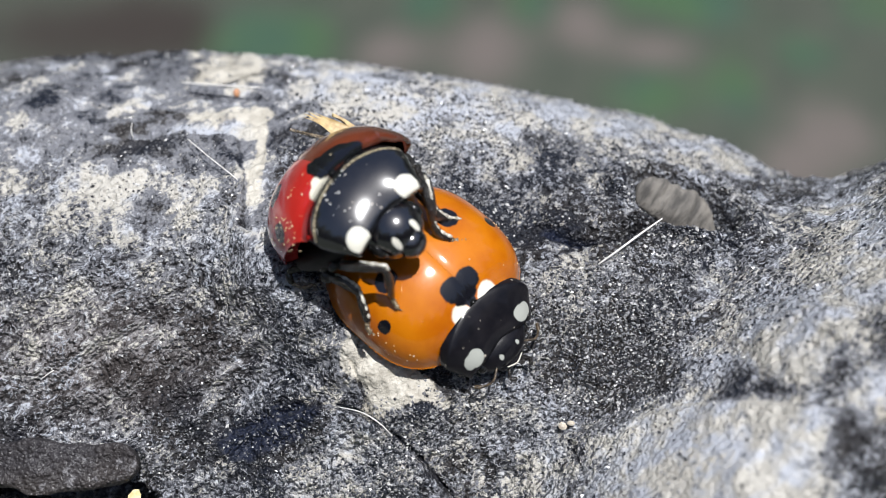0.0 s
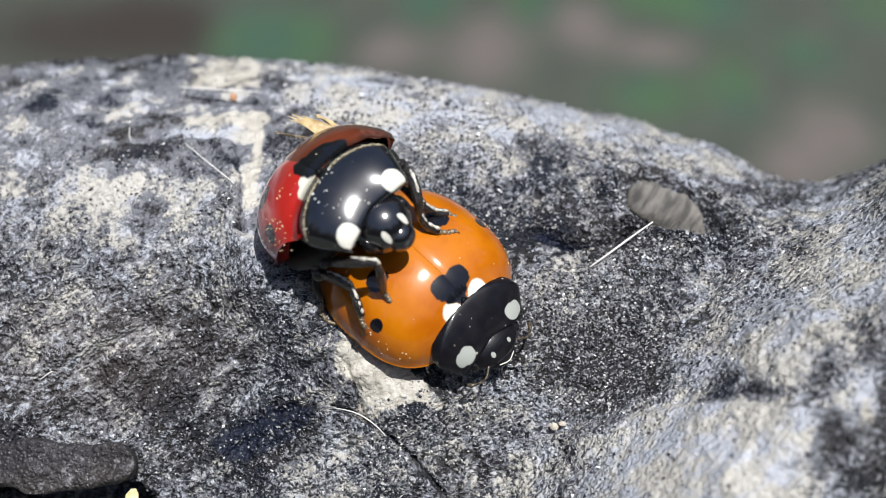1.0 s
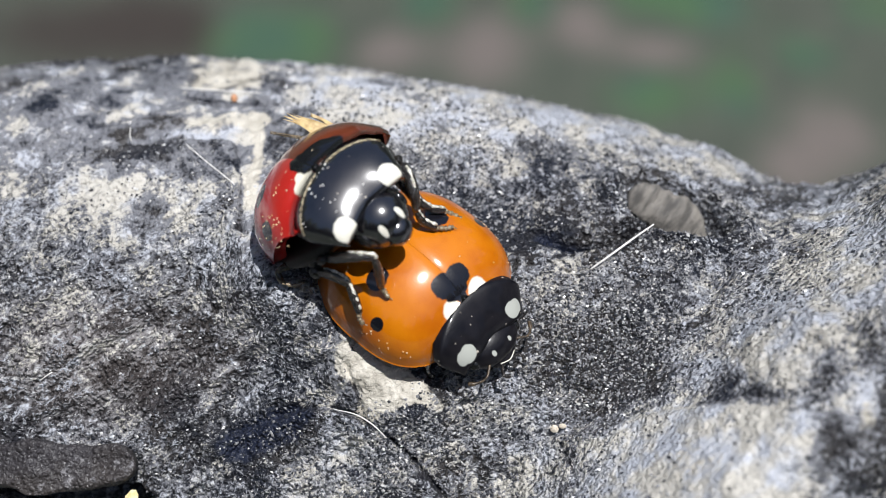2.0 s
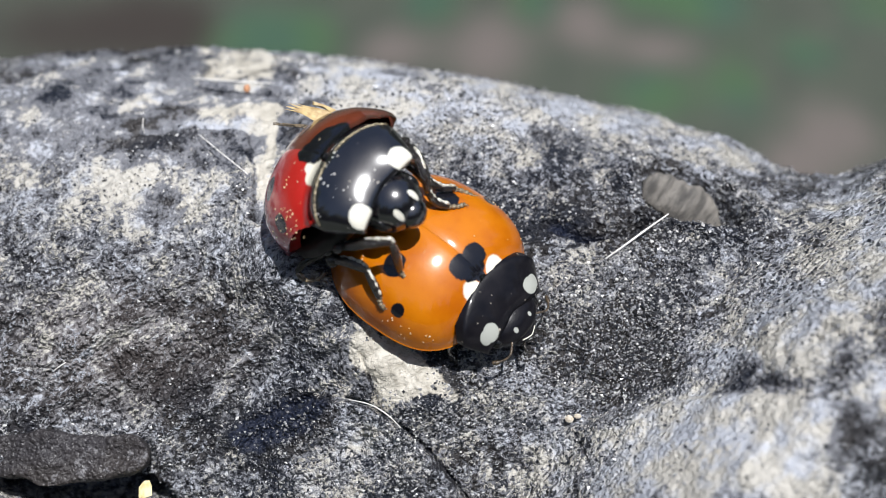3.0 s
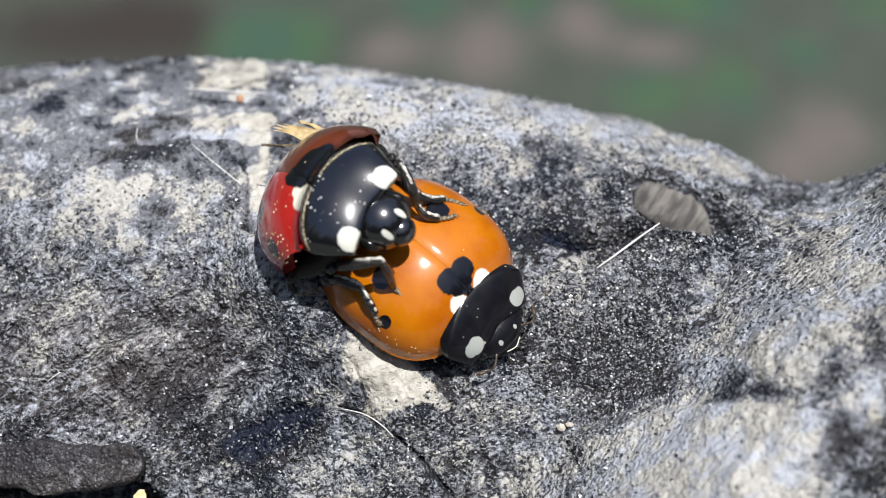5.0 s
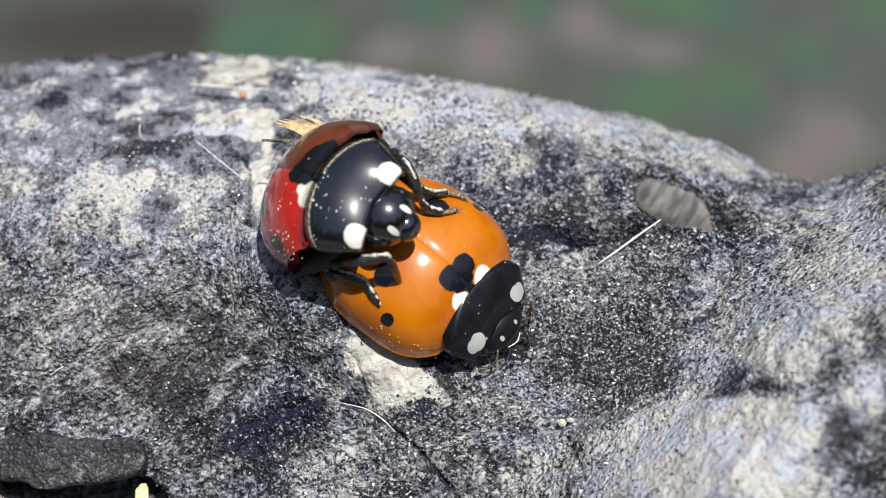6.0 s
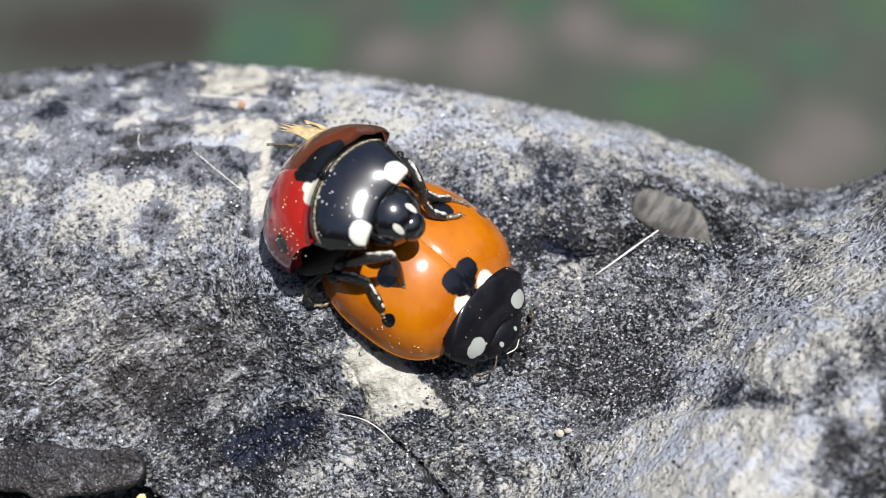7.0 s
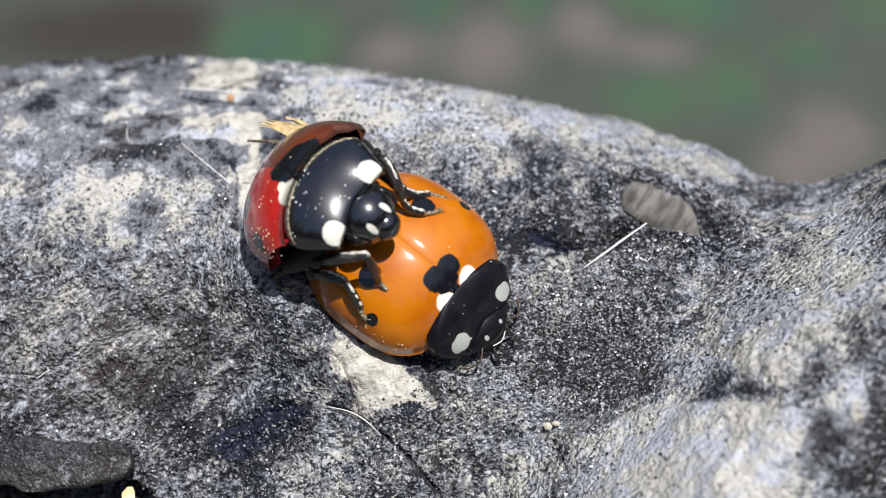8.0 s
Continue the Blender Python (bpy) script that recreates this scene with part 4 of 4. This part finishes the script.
leg([(-1.59, -0.87, -0.65), (-1.96, -1.12, -1.03), (-2.24, -1.14, -1.45), (-2.2, -1.0, -1.7), (-2.15, -0.91, -1.91), (-1.95, -0.72, -2.17), (-1.86, -0.53, -2.43)], MALE, 0.82, "glossy black hind leg", 2)
part("hind_wing", wing_tip([(-1.60, -0.80, 1.20), (-1.48, -1.15, 1.72), (-1.36, -1.48, 2.17)], 0.62, (0.8, -0.3, 0.5)), WING, MALE, "tan folded wing end sticking out")
part("hind_wing", wing_tip([(-1.15, -1.15, 1.45), (-0.84, -1.61, 1.97), (-0.67, -1.88, 2.28)], 0.07, (0.9, 0.1, 0.2)), CLAW, MALE, "dark narrow wing tip sticking out")
part("hind_wing", wing_tip([(-1.9, -0.85, 1.0), (-1.88, -1.2, 1.46), (-1.81, -1.4, 1.77)], 0.12, (0.9, 0.1, 0.2)), WING, MALE, "tan narrow wing tip sticking out")
collar(MALE, M_SHAPE, -0.98, -0.15, 0.032, GOLD, "pale ragged fringe behind the neck shield")
collar(MALE, M_SHAPE, 0.10, 0.98, 0.030, GOLD, "pale ragged fringe behind the neck shield")


def pollen(beetle, shape, spread, count, seed, label, material, on_neck=False, size=0.0145):
    """Tiny grains caught on the shell; spread lists (low, high) across and (low, high) along it."""
    rng = random.Random(seed)
    shapes = []
    for _ in range(count):
        x0, x1, y0, y1 = rng.choice(spread)
        a, b = rng.uniform(x0, x1), rng.uniform(y0, y1)
        x, y, z = shape.neck(a, b) if on_neck else shape.dome(a * shape.half_width(b), b)
        r = size * rng.uniform(0.6, 1.9)
        k = shape.size
        shapes.append(lump(x * k, y * k, z * k, r * rng.uniform(0.8, 1.5), r, r, 5, 6))
    ob = part("pollen", joined(*shapes), material, beetle, label)
    if on_neck:
        ob.matrix_local = shape.bend


POLLEN = plain_material("golden_pollen", (0.55, 0.33, 0.10), (0.78, 0.66, 0.44), 0.10, 0.35, 0.005)
DEW = plain_material("white_grains", (0.62, 0.60, 0.56), (0.80, 0.78, 0.74), 0.10, 0.25, 0.005)
pollen(MALE, M_SHAPE, [(0.86, 0.99, -0.5, 1.6), (0.3, 0.95, 0.6, 1.5), (0.7, 0.98, 0.2, 1.4)], 38, 3, "golden pollen grains caught on the red shell", POLLEN)
pollen(FEMALE, F_SHAPE, [(-0.99, -0.9, 0.0, 2.0), (0.92, 0.99, 0.0, 1.8), (-0.8, 0.8, 0.2, 1.8)], 34, 4, "golden pollen grains caught on the orange shell", POLLEN)
pollen(MALE, M_SHAPE, [(-0.25, 0.4, 0.04, 0.10), (0.2, 0.9, 0.05, 0.7), (-0.5, 0.6, 0.7, 1.0)], 22, 5, "white grains of dust on the black neck shield", DEW, True, 0.018)

# ---- small things on the branch ----
def on_branch(a, b, lift=0.0):
    """The place in the branch's frame at a chart place, on its carved surface."""
    u, v = chart(a, b)
    t = np.radians(np.linspace(-60, 88, 1500))
    y, z = 0 * t, 0 * t
    for _ in range(6):
        x = u * (REACH - z) / REACH
        y, z = branch_form(x, t)
    i = int(np.argmin(np.abs(REACH * y / (REACH - z) - v)))
    return Vector((float(x[i]), float(y[i]), float(z[i]) + lift))


def fibre(places, radius, label):
    line = smooth_line([on_branch(a, b, h) for a, b, h in places], 8)
    verts, faces = tube(line, [radius * (0.5 + 0.5 * math.sin(math.pi * (0.12 + 0.8 * i / (len(line) - 1)))) for i in range(len(line))], 8)
    ob = mesh_object("fibre", np.array([tuple(v) for v in verts]) * MM, faces, FIBRE)
    ob.matrix_world = LOG
    return tagged(ob, label, "fibre", "loose fibres")


fibre([(1050, 472, 0.25), (1080, 450, 0.5), (1120, 420, 0.7), (1156, 394, 0.9)], 0.034, "straight white fibre lying across a groove of the branch")
fibre([(345, 256, 0.75), (380, 285, 0.85), (415, 313, 0.8), (438, 333, 0.6)], 0.021, "thin white fibre lying on the grey branch")
fibre([(246, 252, 0.3), (246, 240, 0.55), (250, 228, 0.8)], 0.022, "short white fibre standing up from the branch")
fibre([(330, 155, 0.2), (390, 160, 0.3), (470, 164, 0.2)], 0.03, "pale fibre along a slit in the branch")
fibre([(600, 717, 0.30), (640, 726, 0.42), (670, 744, 0.42), (694, 768, 0.30)], 0.022, "curved white fibre along the crack")
fibre([(86, 668, 0.25), (105, 656, 0.3), (124, 644, 0.25)], 0.02, "short brown fibre lying on the branch")


def pebble(name, a, b, rx, ry, rz, material, label, category, lift=0.0, turn=0.0, rough=0.4):
    """A small uneven grain bedded in the branch."""
    verts, faces = lump(0, 0, 0, rx, ry, rz, 6, 7)
    p = np.array(verts)
    p = p * (1 + rough * hash_noise(p, 0.16, int(a)))[:, None]
    ob = mesh_object(name, p * MM, faces, material, smooth=False)
    place = on_branch(a, b, lift)
    ob.matrix_world = rest(*place, 0, 0, turn)
    return tagged(ob, label, category)


pebble("seed", 424, 173, 0.10, 0.14, 0.10, SEED, "tiny orange seed caught below a slit in the branch", "seed", 0.1)


def yellow_flake():
    """A thin three-cornered flake standing on its edge."""
    outline = [(-0.20, -0.32), (-0.02, -0.34), (0.20, -0.30), (0.22, 0.0), (0.17, 0.16), (0.02, 0.17), (-0.15, 0.02)]
    n = len(outline)
    verts = [(x, y, z + 0.05 * math.sin(9 * x + 5 * y)) for z in (-0.05, 0.05) for x, y in outline]
    faces = [tuple(range(n))[::-1], tuple(range(n, 2 * n))] + [(i, (i + 1) % n, (i + 1) % n + n, i + n) for i in range(n)]
    ob = mesh_object("yellow_flake", np.array(verts) * MM, faces, FLAKE, smooth=False)
    ob.matrix_world = rest(*on_branch(246, 870, 0.35), -15, 20, 4)
    return tagged(ob, "tiny yellow flake stuck beside the dark hollow", "flake")


yellow_flake()
pebble("grain", 988, 754, 0.13, 0.12, 0.09, GRAIN, "tiny cream grain lying on the branch", "grain", 0.1)
pebble("grain", 1003, 748, 0.12, 0.09, 0.08, GRAIN, "tiny cream grain lying on the branch", "grain", 0.1)


def bark_chip():
    """A ribbed, rounded chip of bark bedded in a hollow."""
    rows, cols = 40, 28
    verts = []
    for i in range(rows):
        s = -1 + 2 * i / (rows - 1)
        w = 0.66 * (1 - abs(s) ** 2.6) ** 0.5 + 0.03
        for j in range(cols):
            t = 2 * math.pi * j / cols
            rib = 1 + 0.06 * math.sin(s * 21 + 0.6 * math.cos(t)) + 0.04 * math.sin(s * 9 + 2)
            verts.append((s * 1.68, math.cos(t) * w * rib, math.sin(t) * w * 0.36 * rib))
    p = np.array(verts)
    p += 0.06 * hash_noise(p, 0.45, 5)[:, None]
    faces = grid_faces(rows, cols, close=True) + [tuple(range(cols))[::-1], tuple(range((rows - 1) * cols, rows * cols))]
    ob = part("bark_chip", (p, [f[::-1] for f in faces]), CHIP, BRANCH, "ribbed pale chip of bark in a hollow")
    q = on_branch(1204, 376, -1.0)
    ob.matrix_local = pose(*(q * MM), 8, 12, -27)


bark_chip()


def bark_flake():
    """A flat piece of old bark over a dark hollow, broken off square at one end."""
    rows, cols = 120, 40
    verts = []
    for i in range(rows):
        x = -3.6 + 7.2 * i / (rows - 1)
        end = math.sqrt(max(0.0, 1 - ((x - 2.85) / 0.76) ** 2)) if x > 2.85 else 1.0
        w = (0.70 + 0.05 * math.sin(x * 1.7)) * max(0.25, end)
        for j in range(cols):
            c, s = superellipse(2 * math.pi * j / cols, 4.0)
            verts.append((x, c * w - 0.03 * x, s * (0.26 + 0.05 * math.sin(x * 2.3))))
    p = np.array(verts)
    p[:, 2] += 0.13 * fractal(p * [0.5, 1, 1], 0.8, 4, 71)
    p[:, 1] += 0.10 * hash_noise(p, 0.5, 72) + 0.14 * hash_noise(p, 1.3, 73)
    faces = grid_faces(rows, cols, close=True) + [tuple(range(cols))[::-1], tuple(range((rows - 1) * cols, rows * cols))]
    ob = part("bark_flake", (p, [f[::-1] for f in faces]), WOOD, BRANCH, "dark loose flake of old bark")
    for key, value in (("dark", 0.56), ("pale", 0.0), ("tan", 0.0), ("streaky", 0.6), ("even", 0.9), ("brown", 0.5)):
        ob.data.attributes.new(key, "FLOAT", "POINT").data.foreach_set("value", np.full(len(p), value))
    q = on_branch(50, 818, 0.38)
    ob.matrix_local = pose(*(q * MM), -8, 0, 2)


bark_flake()


# ---- everything that moves ----
def motions():
    female = [
        (0, -0.625, -0.911, 1.332, 17.09, -19.08, -136.34),
        (0.5, -0.610, -0.868, 1.356, 18.86, -21.69, -136.92),
        (1, -0.651, -0.883, 1.357, 20.08, -19.99, -136.38),
        (2.3, -0.687, -0.840, 1.370, 21.29, -21.95, -136.05),
        (2.5, -0.693, -0.852, 1.377, 21.01, -21.61, -136.13),
        (3, -0.701, -0.655, 1.411, 18.85, -23.22, -130.87),
        (3.5, -0.780, -0.626, 1.414, 20.57, -23.19, -131.41),
        (4, -0.806, -0.576, 1.398, 16.30, -21.59, -131.41),
        (4.5, -0.795, -0.613, 1.373, 15.26, -20.86, -131.19),
        (4.7, -0.801, -0.544, 1.352, 15.41, -19.37, -131.83),
        (6, -0.894, -0.606, 1.366, 12.59, -20.25, -129.84),
        (6.5, -0.837, -0.472, 1.381, 13.95, -23.00, -132.68),
        (7, -0.794, -0.398, 1.389, 12.61, -23.03, -132.00),
        (7.5, -0.855, -0.384, 1.362, 11.70, -19.01, -130.54),
        (8, -0.872, -0.409, 1.356, 11.20, -16.89, -130.04),
    ]
    male = [
        (0, -2.771, 1.229, 2.280, 67.40, -10.77, -131.69),
        (0.5, -2.831, 1.474, 2.268, 66.18, -11.28, -129.14),
        (1, -2.966, 1.388, 2.271, 67.16, -11.32, -128.44),
        (1.2, -3.145, 1.477, 2.277, 67.18, -11.89, -127.38),
        (2.3, -3.080, 1.502, 2.273, 68.57, -13.32, -128.01),
        (2.5, -3.111, 1.542, 2.265, 66.85, -12.00, -127.18),
        (3, -3.230, 1.570, 2.255, 66.26, -12.57, -122.91),
        (3.5, -3.347, 1.602, 2.241, 66.84, -11.89, -122.16),
        (4, -3.278, 1.529, 2.246, 66.81, -10.36, -121.85),
        (4.5, -3.339, 1.415, 2.242, 64.93, -10.22, -120.44),
        (4.7, -3.302, 1.363, 2.234, 66.83, -9.62, -119.95),
        (6, -3.278, 1.355, 2.289, 64.31, -8.70, -118.05),
        (6.5, -3.152, 1.504, 2.280, 64.74, -13.44, -119.19),
        (7, -3.112, 1.587, 2.274, 65.18, -13.06, -119.40),
        (7.5, -3.331, 1.532, 2.296, 65.36, -10.49, -119.10),
        (8, -3.358, 1.457, 2.285, 66.52, -9.60, -119.15),
    ]
    walk(FEMALE, [(t, rest(*p)) for t, *p in female])
    walk(MALE, [(t, rest(*p)) for t, *p in male])
    # the free hind leg of the red beetle: mostly folded, now and then kicked out; turns of thigh and shin in degrees
    folded, half, out = (-10, 0), (36, -60), (76, -119)
    kicks = [(0, folded), (0.1, folded), (0.2, half), (0.3, folded), (0.4, folded), (0.5, half), (0.6, out), (0.7, half), (0.8, folded), (0.9, half), (1.0, out), (1.1, half),
             (1.2, folded), (2.2, folded), (2.3, half), (2.4, (5, 0)), (2.6, folded), (2.7, half), (2.8, out), (2.9, half), (3.0, (5, 0)), (3.2, folded), (3.5, (0, 0)),
             (3.8, folded), (5.8, folded), (6.8, folded), (7.0, (20, -20)), (7.1, half), (7.2, out), (7.3, half), (7.4, folded), (8.0, folded)]
    axis = Vector((0.243, 0.905, 0.347)).normalized()
    thigh = KICKING

    def about(point, degrees):
        m = Vector(point) * MM
        return Matrix.Translation(m) @ Matrix.Rotation(radians(degrees), 4, axis) @ Matrix.Translation(-m)

    walk(thigh, [(t, about((1.81, 0.1, -0.71), a)) for t, (a, _) in kicks])
    for piece in thigh.children:
        walk(piece, [(t, about((2.68, -0.59, -0.4), b)) for t, (_, b) in kicks])


motions()
